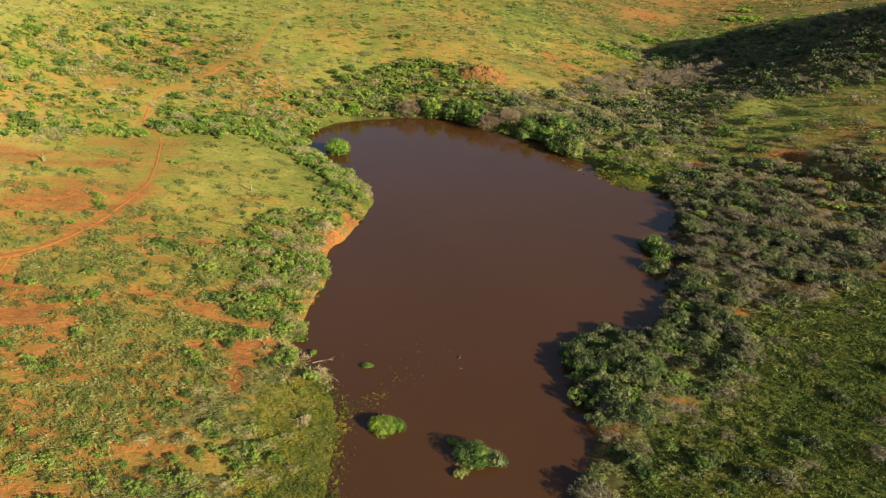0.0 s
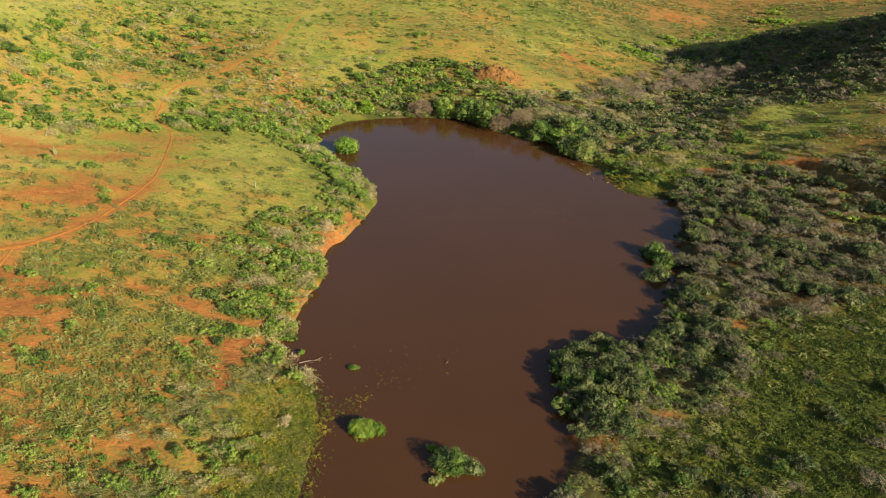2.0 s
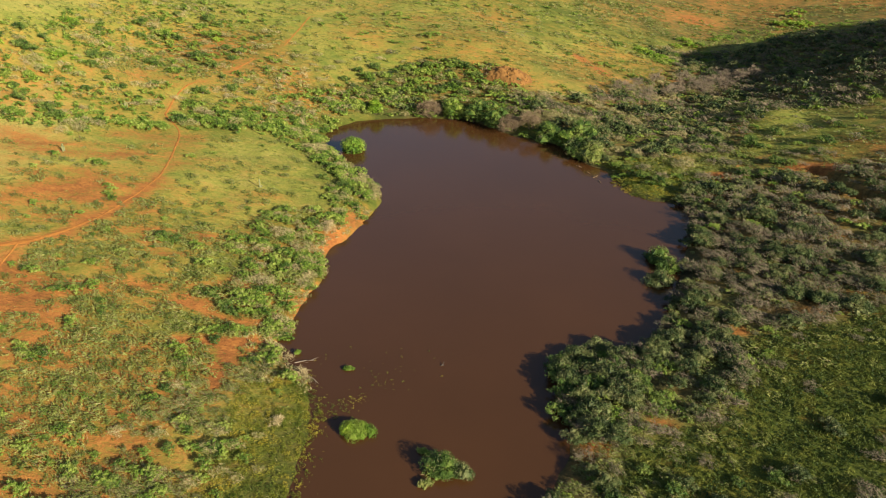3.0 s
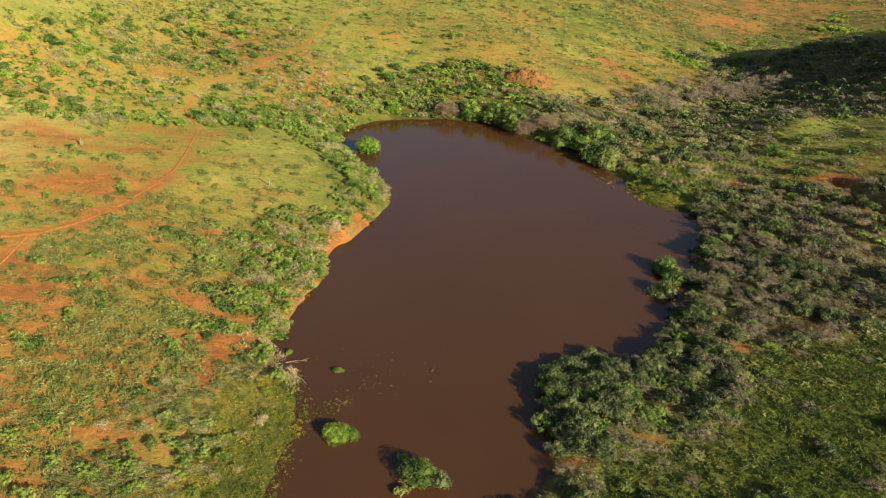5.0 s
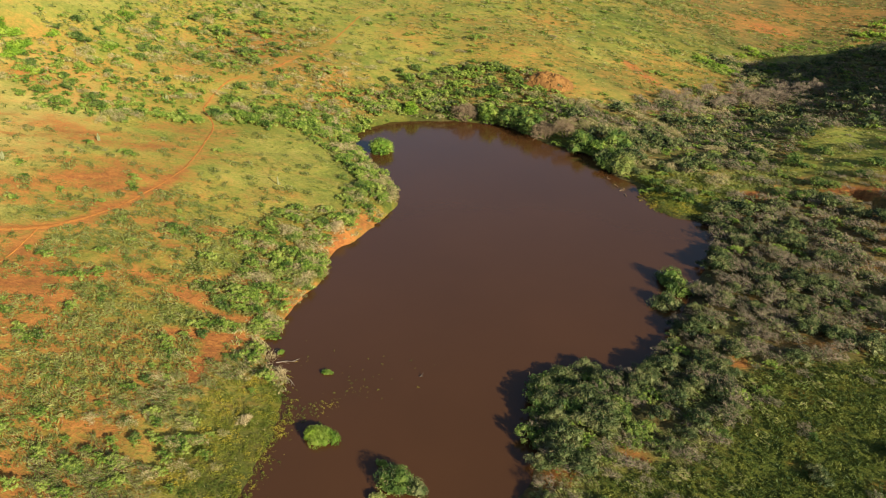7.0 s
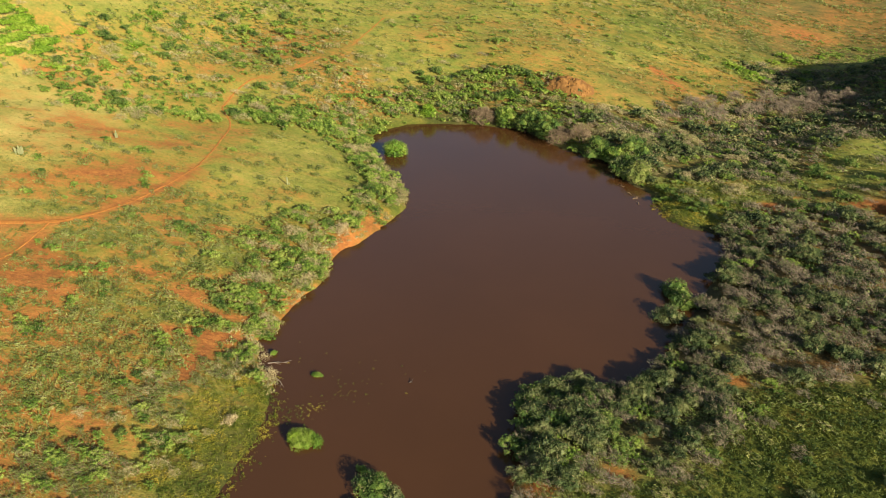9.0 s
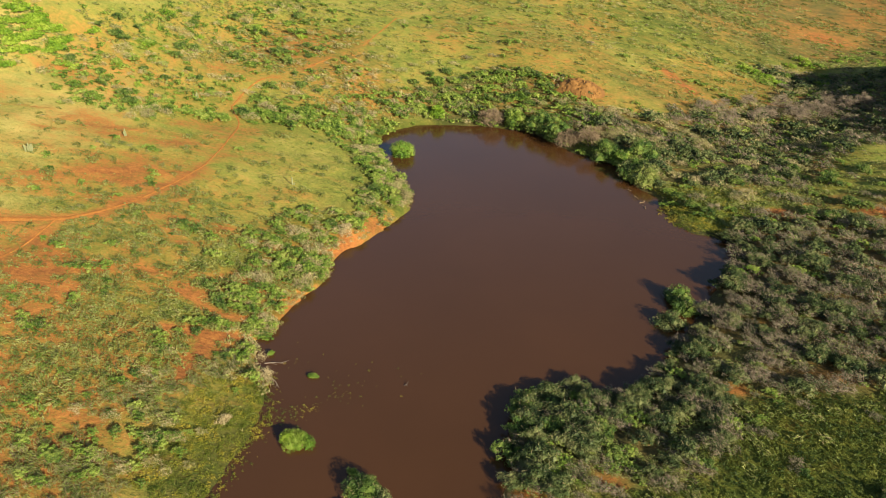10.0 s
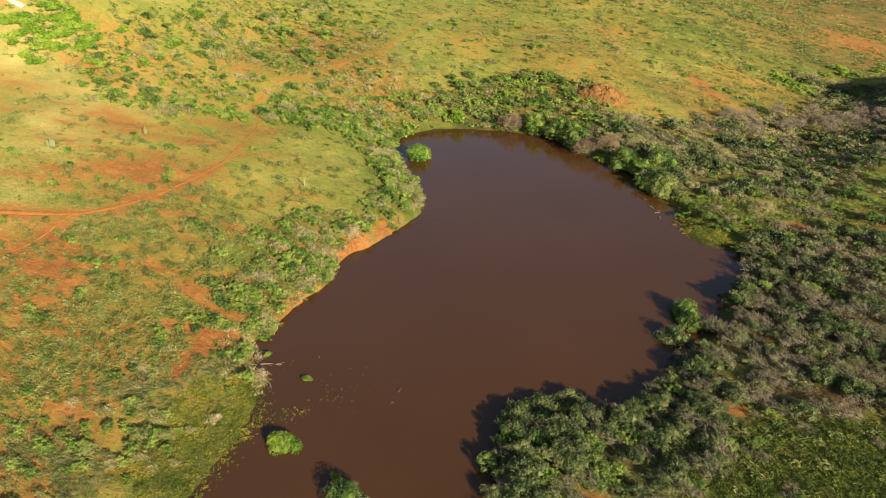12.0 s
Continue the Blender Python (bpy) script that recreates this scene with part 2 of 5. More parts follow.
def rough(px, py, size, k=0):
    return 0.55 * drift(px, py, size, k) + 0.3 * drift(px, py, size / 2.3, k + 1) + 0.15 * drift(px, py, size / 5.1, k + 2)


def soft(v, lo, hi):
    t = np.clip((v - lo) / (hi - lo), 0, 1)
    return t * t * (3 - 2 * t)


def bluff(px, py):
    """1 along the eroded western bank."""
    return soft(py, 73, 79) * (1 - soft(py, 124, 134)) * (px < -10)


def height(px, py, d=None):
    px, py = np.asarray(px, float), np.asarray(py, float)
    if d is None:
        d = shore_distance(px, py)
    out = np.maximum(d, 0)
    swell = np.zeros(np.shape(px))
    for cx, cy, reach, h in HILLS:
        swell += h * np.exp(-((px - cx) ** 2 + (py - cy) ** 2) / (2 * reach * reach))
    low = 0.5 * (1 - np.exp(-out / 2.0)) + 0.8 * bluff(px, py) * soft(rough(px, py, 9.0, 6), 0.3, 0.7) * (1 - np.exp(-(out / 0.55) ** 2)) * np.exp(-out / 22)
    land = low + (1 - np.exp(-out / 14)) * swell
    land += (rough(px, py, 7.0, 2) - 0.5) * 0.6 * soft(out, 0.5, 9) + (rough(px, py, 28.0, 5) - 0.5) * 0.5 * soft(out, 8, 40)
    land -= 2.8 * np.exp(-(line_distance(px, py, DITCH) / 0.9) ** 4)
    far = soft(np.hypot(px, py - 120), 260, 900)
    land += far * (rough(px, py, 420.0, 3) * 26 - 8)
    return np.where(d > 0, land, np.maximum(-0.12 + 0.28 * d, -1.6))


def zone(px, py, poly, ragged=5.0):
    """Whether a spot lies in a stretch of land whose border wanders."""
    return inside(px + (rough(px, py, 7, 3) - 0.5) * 2 * ragged, py + (rough(px, py, 7, 5) - 0.5) * 2 * ragged, poly)


def blurred(px, py, poly, reach=2.5):
    """The same, fading across the border."""
    out = np.zeros(np.shape(px))
    for dx, dy in ((0, 0), (1, 0), (-1, 0), (0, 1), (0, -1), (0.5, 0.5), (-0.5, -0.5), (0.5, -0.5), (-0.5, 0.5)):
        out += zone(px + dx * reach, py + dy * reach, poly) / 9
    return out


MEADOW = [(13, 54), (15, 59.5), (18, 64.8), (22.5, 68.2), (29, 72.5), (32, 80), (34, 89), (42, 95), (57, 101), (120, 108), (120, 0), (10, 0)]
WOODS_EAST = [(8, 48), (12.5, 54), (15, 60), (18, 65.5), (23, 69), (30, 73.5), (33, 80), (35, 89), (42, 95), (57, 101), (120, 108), (120, 142), (72, 145), (62, 147.5), (53, 147), (39, 146), (32, 140), (27, 131), (20, 120), (18, 86), (5, 80)]
WOODS_NORTH = [(-9, 174), (3, 158), (9, 148), (19, 151), (33, 157), (44, 166), (50, 181), (57, 179.5), (69, 179.5), (84, 178), (125, 190), (125, 216), (95, 236), (78, 245), (62, 259), (45, 272), (27, 264), (31, 248), (33, 217), (27, 212), (18, 205), (9, 188), (-4, 186)]
WOODS_NORTHWEST = [(-54, 160), (-57, 170), (-53, 177), (-48, 180), (-42, 187), (-36, 194), (-22, 195.5), (-11, 191), (-3, 185), (-5, 178), (-8, 166), (-22, 171), (-46, 167)]
BANK_WEST = [(-62, 147), (-54, 144.4), (-46, 139.5), (-40, 131.5), (-36.6, 121), (-33.6, 116), (-36, 112.5), (-40.2, 109.3), (-43.5, 106), (-42.1, 98.5), (-40.2, 92), (-37.7, 89), (-38.8, 83.5), (-31, 82.6), (-22, 77), (-24, 124), (-44, 150), (-50, 162), (-62, 160)]
GULLY_WEST = [(-116, 123), (-104, 127), (-94, 131), (-83, 141), (-69, 143), (-55, 145), (-49, 150), (-50, 160), (-58, 158), (-70, 153), (-85, 149), (-99, 142), (-112, 140), (-128, 140)]
SLOPE_WEST = [(-133, 124), (-140, 130), (-137, 141), (-126, 152), (-128, 184), (-117, 210), (-86, 210), (-65, 182), (-56, 162), (-69, 150), (-84, 145), (-102, 138), (-117, 127)]
DITCH = [(54.5, 148.8), (57.2, 145), (58.6, 139), (62, 134.5), (66, 129.5), (72, 123)]
VIEWED = [(-60, 40), (-105, 84), (-160, 125), (-160, 240), (-60, 330), (60, 440), (180, 440), (160, 320), (66, 62), (52, 40)]
GULLY_LINE = [(-104, 122), (-98, 125.5), (-91.6, 130), (-83.5, 136), (-76, 143), (-66, 145.5), (-58, 146.5), (-53, 147)]
MARSH_WEST = [(-30, 69), (-25, 73), (-20, 72), (-13, 68), (-12, 62), (-14, 50), (-26, 50), (-24, 60)]
STRIP_EAST = [(8, 50), (10.5, 60), (12, 68), (16, 71), (24, 75), (33, 85), (37, 93), (42, 97), (37, 85), (30.5, 74.5), (24, 70), (18.5, 66), (15.5, 60.5), (12.8, 54), (10, 48)]
MARSH_EAST = [(14, 152), (17, 141), (23, 136), (30, 135), (34, 142), (33, 149), (24, 153)]
TRACK = [(-92, 74), (-82.6, 80), (-77, 84), (-73, 87), (-69.3, 92), (-67, 97.5), (-65.8, 105.5), (-65.5, 112.6), (-68.5, 122), (-74.7, 136), (-82, 143), (-84.5, 153), (-84, 159.3), (-81.8, 161.3)]
TRACK_FORK = [(-72.6, 70), (-71.6, 76.3), (-71.9, 80.2), (-73.5, 86.4)]
TRAIL_HIGH = [(-80, 164), (-78.7, 168.5), (-77.4, 173.7), (-76.6, 178.4), (-72.6, 188.4), (-73.1, 197.7), (-74.1, 211.8), (-70, 224)]


def soil_share(px, py, d):
    """How bare the red earth is."""
    s = 0.12 + 0.55 * (rough(px, py, 18, 1) - 0.42)
    west = soft(-px, 22, 34) * (1 - soft(py, 132, 142)) * soft(py, 40, 58)
    along = py - 0.14 * px
    s += west * (0.06 + 0.6 * (1 - 0.6 * soft(-px, 66, 80)) * (rough(px * 0.35, along * 1.7, 12, 3) - 0.45))
    s += 0.12 * west * (1 - soft(py, 98, 112)) * soft(rough(px * 0.5, along * 1.9, 8, 6), 0.45, 0.65)
    s += 0.12 * soft(-px, 26, 36) * (1 - soft(py, 96, 112)) + 0.20 * soft(-px, 19, 25) * (1 - soft(py, 66, 80)) + 0.16 * soft(-px, 22, 30) * (1 - soft(py, 100, 112)) * (rough(px * 0.7, along * 1.5, 3.2, 4) - 0.45)
    s += 0.08 * soft(py, 180, 200) * soft(px, -75, -50) + 0.12 * soft(py, 124, 130) * soft(-px, 60, 75) * (1 - soft(py, 140, 150))
    s += (0.11 + 0.42 * (rough(px * 0.6, (py - 0.3 * px) * 1.2, 10, 7) - 0.45)) * soft(-px, 38, 50) * soft(py, 84, 98) * (1 - soft(py, 128, 140))
    s += 0.10 * soft(-px, 27, 32) * (1 - soft(-px, 54, 66)) * (1 - soft(py, 84, 94)) * soft(rough(px * 0.6, (py - 0.2 * px) * 1.5, 6, 4), 0.35, 0.6)
    s += -0.03 * soft(-px, 28, 36) * (1 - soft(-px, 70, 84)) * (1 - soft(py, 104, 116)) + (0.20 * soft(rough(px, py, 5, 2), 0.4, 0.62) - 0.02) * blurred(px, py, MARSH_WEST)
    s += 0.13 * blurred(px, py, SLOPE_WEST) + 0.04 * np.exp(-((px + 68) ** 2 / 220 + (py - 176) ** 2 / 260))
    s += 0.22 * np.exp(-((px + 93) ** 2 / 60 + (py - 157) ** 2 / 40))
    s += 0.18 * np.exp(-((px + 33) ** 2 / 20 + (py - 76) ** 2 / 16))
    s += 0.3 * np.exp(-((px + 31) ** 2 / 8 + (py - 69) ** 2 / 12))
    s += (0.26 * soft(rough(px * 0.35, (py - 0.45 * px) * 1.6, 8, 5), 0.45, 0.65) - 0.08) * np.exp(-((px + 84) ** 2 / 350 + (py - 104) ** 2 / 250))
    s += 0.3 * bluff(px, py) * (d > -1) * np.exp(-np.maximum(d, 0) / 0.8) * (0.1 + soft(rough(px, py, 7, 6), 0.4, 0.6))
    s += 0.5 * np.exp(-((px + 29.6) ** 2 / 4 + (py - 106) ** 2 / 8)) + 0.2 * np.exp(-((px + 28) ** 2 / 4 + (py - 89) ** 2 / 4))
    s += 0.6 * np.exp(-((px + 29) ** 2 / 7 + (py - 114) ** 2 / 20))
    s += 0.62 * np.exp(-((px + 11.5) ** 2 / 42 + (py - 189) ** 2 / 20))
    s += 0.6 * np.exp(-line_distance(px, py, [(4, 224), (8, 219), (13, 213)]) ** 2 / 3)
    s += 0.6 * (rough(px * 0.7, py * 1.4, 9, 2) - 0.42) * soft(px, 32, 44) * soft(py, 140, 150) * (1 - soft(py, 190, 205))
    s += 0.18 * np.exp(-((px - 47) ** 2 / 110 + (py - 322) ** 2 / 70)) - 0.14 * soft(px, 56, 64) * soft(py, 146, 152) * (1 - soft(py, 190, 205)) + 0.25 * np.exp(-line_distance(px, py, [(62, 164), (66, 160.5)]) ** 2 / 5)
    s += 0.5 * np.exp(-line_distance(px, py, [(36, 144.5), (39, 146)]) ** 2 / 2) + 0.5 * np.exp(-line_distance(px, py, [(50, 149.4), (53, 150.2), (56, 149.6), (60, 148)]) ** 2 / 2)
    for line in ([(-44, 81), (-38, 80.2), (-32.8, 80.2), (-28.5, 81.5)], [(-40, 74), (-34, 75.2), (-30.5, 76.9), (-27.1, 78.3)], [(-33, 75), (-31.8, 71), (-31.2, 66.5)], [(-72, 80.5), (-66, 79), (-55, 81.8), (-47, 84), (-38, 81)], [(-52, 91), (-48, 92.7), (-44, 95.5)], [(-67, 72.5), (-60, 78), (-56, 80)], [(-88, 95.5), (-80, 101), (-75, 105.5)]):
        s += (0.46 if line[-1][0] > -32 else 0.25) * np.exp(-(line_distance(px, py, line) / 0.8) ** 2)
    s += 0.6 * bare_east(px, py) + 0.2 * np.exp(-((px - 50) ** 2 / 120 + (py - 328) ** 2 / 160)) * soft(rough(px * 0.5, py, 10, 2), 0.35, 0.6)
    s += 0.16 * np.exp(-((px + 90) ** 2 / 300 + (py - 178) ** 2 / 200)) + 0.06 * np.exp(-((px + 62) ** 2 / 120 + (py - 176) ** 2 / 60))
    s += 0.05 * soft(py - 0.25 * px, 245, 295) * soft(px, -20, 30)
    s -= (0.25 - 0.3 * soft(rough(px, py, 4, 3), 0.55, 0.7)) * blurred(px, py, MEADOW) + 0.16 * blurred(px, py, MARSH_WEST) + 0.5 * blurred(px, py, MARSH_EAST)
    for line in (TRACK[:11], TRACK_FORK, TRACK[10:], TRAIL_HIGH[1:4], TRAIL_HIGH[4:7]):
        s += (0.30 * (1 - 0.8 * soft(py, 108, 122)) if line[0] == TRACK[0] else 0.12) * np.exp(-(line_distance(px, py, smooth_line(line, 3)) / 1.3) ** 2)
    s -= 0.5 * np.exp(-(np.maximum(d, 0) / 2.6) ** 2) * (1 - bluff(px, py)) * (py > 120)
    s += 0.13 * soft(rough(px * 0.3, (py - 0.5 * px) * 1.5, 5, 8), 0.42, 0.66) * soft(-px, 58, 66) * (1 - soft(-px, 98, 110)) * soft(py, 88, 96) * (1 - soft(py, 124, 132))
    s -= 0.35 * np.exp(-((px + 135) ** 2 / 150 + (py - 134) ** 2 / 90))
    s -= 0.22 * soft(-px, 70, 84) * (1 - soft(py, 126, 136)) * (1 - soft(rough(px * 0.35, (py - 0.45 * px) * 1.6, 7, 1), 0.45, 0.62))
    return np.clip(s, 0, 1)


def lushness(px, py, d):
    g = 0.08 + 0.45 * (rough(px, py, 34, 6) - 0.4)
    g += 0.8 * blurred(px, py, MEADOW) + 0.22 * blurred(px, py, MARSH_WEST) + 0.15 * blurred(px, py, MARSH_EAST)
    g += 0.35 * soft(-px, 24, 32) * (1 - soft(py + 0.25 * px, 82, 96)) * soft(rough(px * 0.4, (py - 0.14 * px) * 1.6, 9, 2), 0.2, 0.55)
    g -= 0.18 * soft(-px, 38, 50) * soft(py, 88, 98) * (1 - soft(py, 132, 142))
    g += 0.50 * soft(px, -45, -10) * soft(py, 180, 212) * soft(rough(px, py * 1.4, 11, 3), 0.25, 0.6)
    g += 0.6 * np.exp(-((px - 74) ** 2 / 120 + (py - 153) ** 2 / 50))
    g += 0.2 * soft(px, 30, 42) * soft(py, 140, 150) * (1 - soft(py, 190, 205))
    # yellower ground paints the sunlit look of the knoll
    g -= 0.6 * np.exp(-((px - 50) ** 2 / 70 + (py - 175) ** 2 / 60))
    g += 0.5 * np.exp(-((px + 136) ** 2 / 200 + (py - 132) ** 2 / 120)) + 0.8 * np.exp(-np.maximum(d, 0) / 3.5) * (1 - bluff(px, py)) + 0.55 * blurred(px, py, BANK_WEST) + 0.35 * blurred(px, py, WOODS_NORTHWEST) + 0.3 * blurred(px, py, GULLY_WEST)
    return np.clip(g, 0, 1)


def open_slope(px, py):
    """1 on the thinly wooded foot of the north-eastern hill."""
    return soft(px, 42, 52) * soft(py, 152, 160) * (1 - soft(py, 178, 184))


def litter_shade(px, py):
    """Dry fallen leaves, wet shore mud, and shade under the thickets put into the ground colour."""
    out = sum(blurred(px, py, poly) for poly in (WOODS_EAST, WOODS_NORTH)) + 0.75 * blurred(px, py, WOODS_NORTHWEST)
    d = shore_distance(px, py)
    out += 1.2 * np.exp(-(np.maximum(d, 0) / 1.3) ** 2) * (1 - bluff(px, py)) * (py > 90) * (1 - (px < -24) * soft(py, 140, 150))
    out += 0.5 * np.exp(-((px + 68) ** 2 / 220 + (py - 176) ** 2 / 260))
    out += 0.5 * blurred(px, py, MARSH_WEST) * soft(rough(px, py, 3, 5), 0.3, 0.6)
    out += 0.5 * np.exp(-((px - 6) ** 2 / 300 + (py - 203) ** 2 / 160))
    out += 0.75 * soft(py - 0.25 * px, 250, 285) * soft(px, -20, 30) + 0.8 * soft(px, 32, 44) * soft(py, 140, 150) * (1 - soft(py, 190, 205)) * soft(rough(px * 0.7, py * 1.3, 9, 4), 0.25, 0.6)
    # dark cover taken off the knoll, so its colour reads as sunlit
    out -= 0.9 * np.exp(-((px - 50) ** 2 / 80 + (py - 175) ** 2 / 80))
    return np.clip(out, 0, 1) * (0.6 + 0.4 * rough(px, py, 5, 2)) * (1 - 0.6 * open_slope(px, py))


def straw(px, py):
    """Pale dry grass on the western rise."""
    return np.clip(0.75 * soft(-px - 0.35 * (py - 110), 78, 100) * (1 - soft(py, 134, 142)) + 0.5 * soft(-px, 122, 138) * soft(py, 138, 146), 0, 1) * (0.5 + 0.5 * soft(rough(px, py, 12, 3), 0.3, 0.6))


def bare_east(px, py):
    """1 on the small openings of red earth in the eastern thicket."""
    out = np.zeros(np.shape(px))
    for x, y, wide, deep in ((33.6, 93, 2.4, 1.3), (23.1, 72, 2.0, 1.3), (15.7, 67, 1.8, 1.5), (36.4, 146.2, 2.6, 1.3), (54, 149.9, 4.5, 1.0)):
        out += np.exp(-(((px - x) / wide) ** 2 + ((py - y) / deep) ** 2) ** 2)
    return np.clip(out, 0, 1)


def axis(lo, hi, step, end):
    """Even steps in the middle, growing ones out to the horizon."""
    mid = np.arange(lo, hi + step / 2, step)
    grow = [step]
    while sum(grow) < end:
        grow.append(grow[-1] * (1.06 if sum(grow) < 150 else 1.2))
    g = np.cumsum(grow)
    return np.concatenate([lo - g[::-1], mid, hi + g])


def grid_mesh(name, xs, ys, zs, keep=None):
    nx, ny = len(xs), len(ys)
    gx, gy = np.meshgrid(xs, ys)
    co = np.stack([gx, gy, zs], -1).reshape(-1, 3)
    i = np.arange(nx * ny).reshape(ny, nx)
    quads = np.stack([i[:-1, :-1], i[:-1, 1:], i[1:, 1:], i[1:, :-1]], -1).reshape(-1, 4)
    return quad_mesh(name, co, quads, smooth=True)


def quad_mesh(name, co, quads, smooth=False, slots=None):
    me = bpy.data.meshes.new(name)
    me.vertices.add(len(co))
    me.vertices.foreach_set("co", np.ascontiguousarray(co, dtype=np.float32).ravel())
    me.loops.add(quads.size)
    me.loops.foreach_set("vertex_index", np.ascontiguousarray(quads, dtype=np.int32).ravel())
    me.polygons.add(len(quads))
    me.polygons.foreach_set("loop_start", np.arange(0, quads.size, quads.shape[1], dtype=np.int32))
    if slots is not None:
        me.polygons.foreach_set("material_index", np.ascontiguousarray(slots, dtype=np.int32))
    me.polygons.foreach_set("use_smooth", np.full(len(quads), smooth))
    me.update(calc_edges=True)
    me.validate()
    return me


GX, GY = axis(-145, 110, 1.0, 2600), axis(42, 270, 1.0, 2600)
MX, MY = np.meshgrid(GX, GY)
MD = shore_distance(MX, MY)
MD = MD + (rough(MX, MY, 3.0, 7) - 0.5) * 1.3
ground_mesh = grid_mesh("ground", GX, GY, height(MX, MY, MD))
for key, values in (("soil", soil_share(MX, MY, MD)), ("lush", lushness(MX, MY, MD)), ("litter_shade", litter_shade(MX, MY)), ("straw", straw(MX, MY))):
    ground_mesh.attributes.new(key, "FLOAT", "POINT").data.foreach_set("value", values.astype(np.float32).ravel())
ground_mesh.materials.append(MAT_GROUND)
ground = tagged(new("ground", ground_mesh), "rolling olive grassland over bare red-orange earth", "ground", kind="structure")


def pond():
    c = SHORE_CURVE.mean(0)
    e = np.roll(SHORE_CURVE, -1, 0) - np.roll(SHORE_CURVE, 1, 0)
    out = SHORE_CURVE + np.stack([-e[:, 1], e[:, 0]], -1) / np.linalg.norm(e, axis=1)[:, None] * 2.0
    me = bpy.data.meshes.new("water")
    me.from_pydata([(x, y, 0.0) for x, y in out], [], [list(range(len(out)))])
    me.update()
    if me.polygons[0].normal.z < 0:
        me.flip_normals()
    me.materials.append(MAT_WATER)
    return tagged(new("water", me), "still opaque reddish-brown muddy pond water", "water", kind="structure")


pond()


def path_strip(name, points, width, label, mat=None, taper=1.0):
    """A worn strip that lies on the ground, with ragged edges."""
    line = smooth_line(points, 14)
    e = np.gradient(line, axis=0)
    e /= np.linalg.norm(e, axis=1)[:, None]
    side = np.stack([-e[:, 1], e[:, 0]], -1)
    half = width / 2 * (0.75 + 0.6 * rough(line[:, 0], line[:, 1], 2.2, 1))
    half *= 1 - (1 - taper) * soft(np.linspace(0, 1, len(line)), 0.4, 0.75)
    rows = []
    for k, f in enumerate((-1.0, -0.5, 0.0, 0.5, 1.0)):
        wob = 0.7 * half * (rough(line[:, 0] + 31 * k, line[:, 1], 1.3, 2) - 0.5)
        q = line + side * (f * half + wob)[:, None]
        rows.append(np.column_stack([q, height(q[:, 0], q[:, 1]) + (0.05 if abs(f) < 1 else -0.02)]))
    co = np.stack(rows, 1).reshape(-1, 3)
    i = np.arange(len(co)).reshape(-1, 5)
    quads = np.stack([i[:-1, :-1], i[:-1, 1:], i[1:, 1:], i[1:, :-1]], -1).reshape(-1, 4)
    me = quad_mesh(name, co, quads, smooth=True)
    me.materials.append(mat or MAT_TRACK)
    return tagged(new(name, me), label, "path", kind="structure")


path_strip("dirt_track", TRACK[:8], 1.15, "worn red-orange dirt track across the grass", taper=0.22)
path_strip("footpath_flat", TRACK[7:11], 0.42, "faint narrow red footpath across the grass")
path_strip("dirt_track_fork", TRACK_FORK, 0.35, "faint red dirt side track")
path_strip("footpath_gully", TRACK[10:], 0.45, "narrow red footpath through the bushy gully")
path_strip("footpath_slope", TRAIL_HIGH[1:4], 0.45, "short bare stretch of red footpath between shrubs")
path_strip("footpath_hill", TRAIL_HIGH[4:7], 0.4, "narrow red footpath climbing the grassy hill")
path_strip("pale_track", [(-168, 139), (-155, 134.5), (-147.2, 133.5), (-143, 133.7)], 1.3, "pale sandy track on the hilltop", MAT_PALE)


# ---- plants ----
def unit(v):
    return v / (np.linalg.norm(v, axis=-1, keepdims=True) + 1e-9)


def leaves(rng, lobes, count, size, upright=0.0, narrow=0.5, radial=0.0, comb=0.0):
    """Folded leaf sprays on and in a set of lobes (x, y, z, radius, flatness)."""
    lobes = np.array(lobes, float)
    pick = rng.choice(len(lobes), count, p=lobes[:, 3] ** 2 / (lobes[:, 3] ** 2).sum())
    way = unit(rng.normal(size=(count, 3)) + (0, 0, 0.45))
    reach = np.where(rng.rand(count) < 0.8, 0.78 + 0.3 * rng.rand(count), 0.3 + 0.5 * rng.rand(count))
    at = way * (lobes[pick, 3] * reach)[:, None]
    at[:, 2] *= lobes[pick, 4]
    at += lobes[pick, :3]
    at[:, 2] = np.maximum(at[:, 2], 0.05)
    n = unit(way + (0, 0, 0.15) + 0.42 * rng.normal(size=(count, 3)))
    u = unit(np.cross(n, rng.normal(size=(count, 3))))
    if upright:
        u = unit(u * (1 - upright) + np.array((0, 0, upright)) + 0.15 * rng.normal(size=(count, 3)))
        n = unit(np.cross(u, rng.normal(size=(count, 3))))
    if radial:
        u = unit(way * radial + (0, 0, 0.35) + 0.55 * rng.normal(size=(count, 3)))
        n = unit(np.cross(u, rng.normal(size=(count, 3))))
    if comb:
        u = unit(u * (1 - comb) + np.array((-1.0, 0.0, 0.16)) * comb + 0.16 * rng.normal(size=(count, 3)))
        n = unit(np.cross(u, rng.normal(size=(count, 3))))
    v = np.cross(n, u)
    s = (size * (0.55 + 0.9 * rng.rand(count)))[:, None]
    skew = rng.uniform(-0.5, 0.5, (count, 1))
    co = np.stack([at - u * s * (0.75 + skew) + v * s * narrow, at + u * s, at - u * s * (0.75 - skew) - v * s * narrow], 1).reshape(-1, 3)
    return co, np.arange(count * 3).reshape(-1, 3)


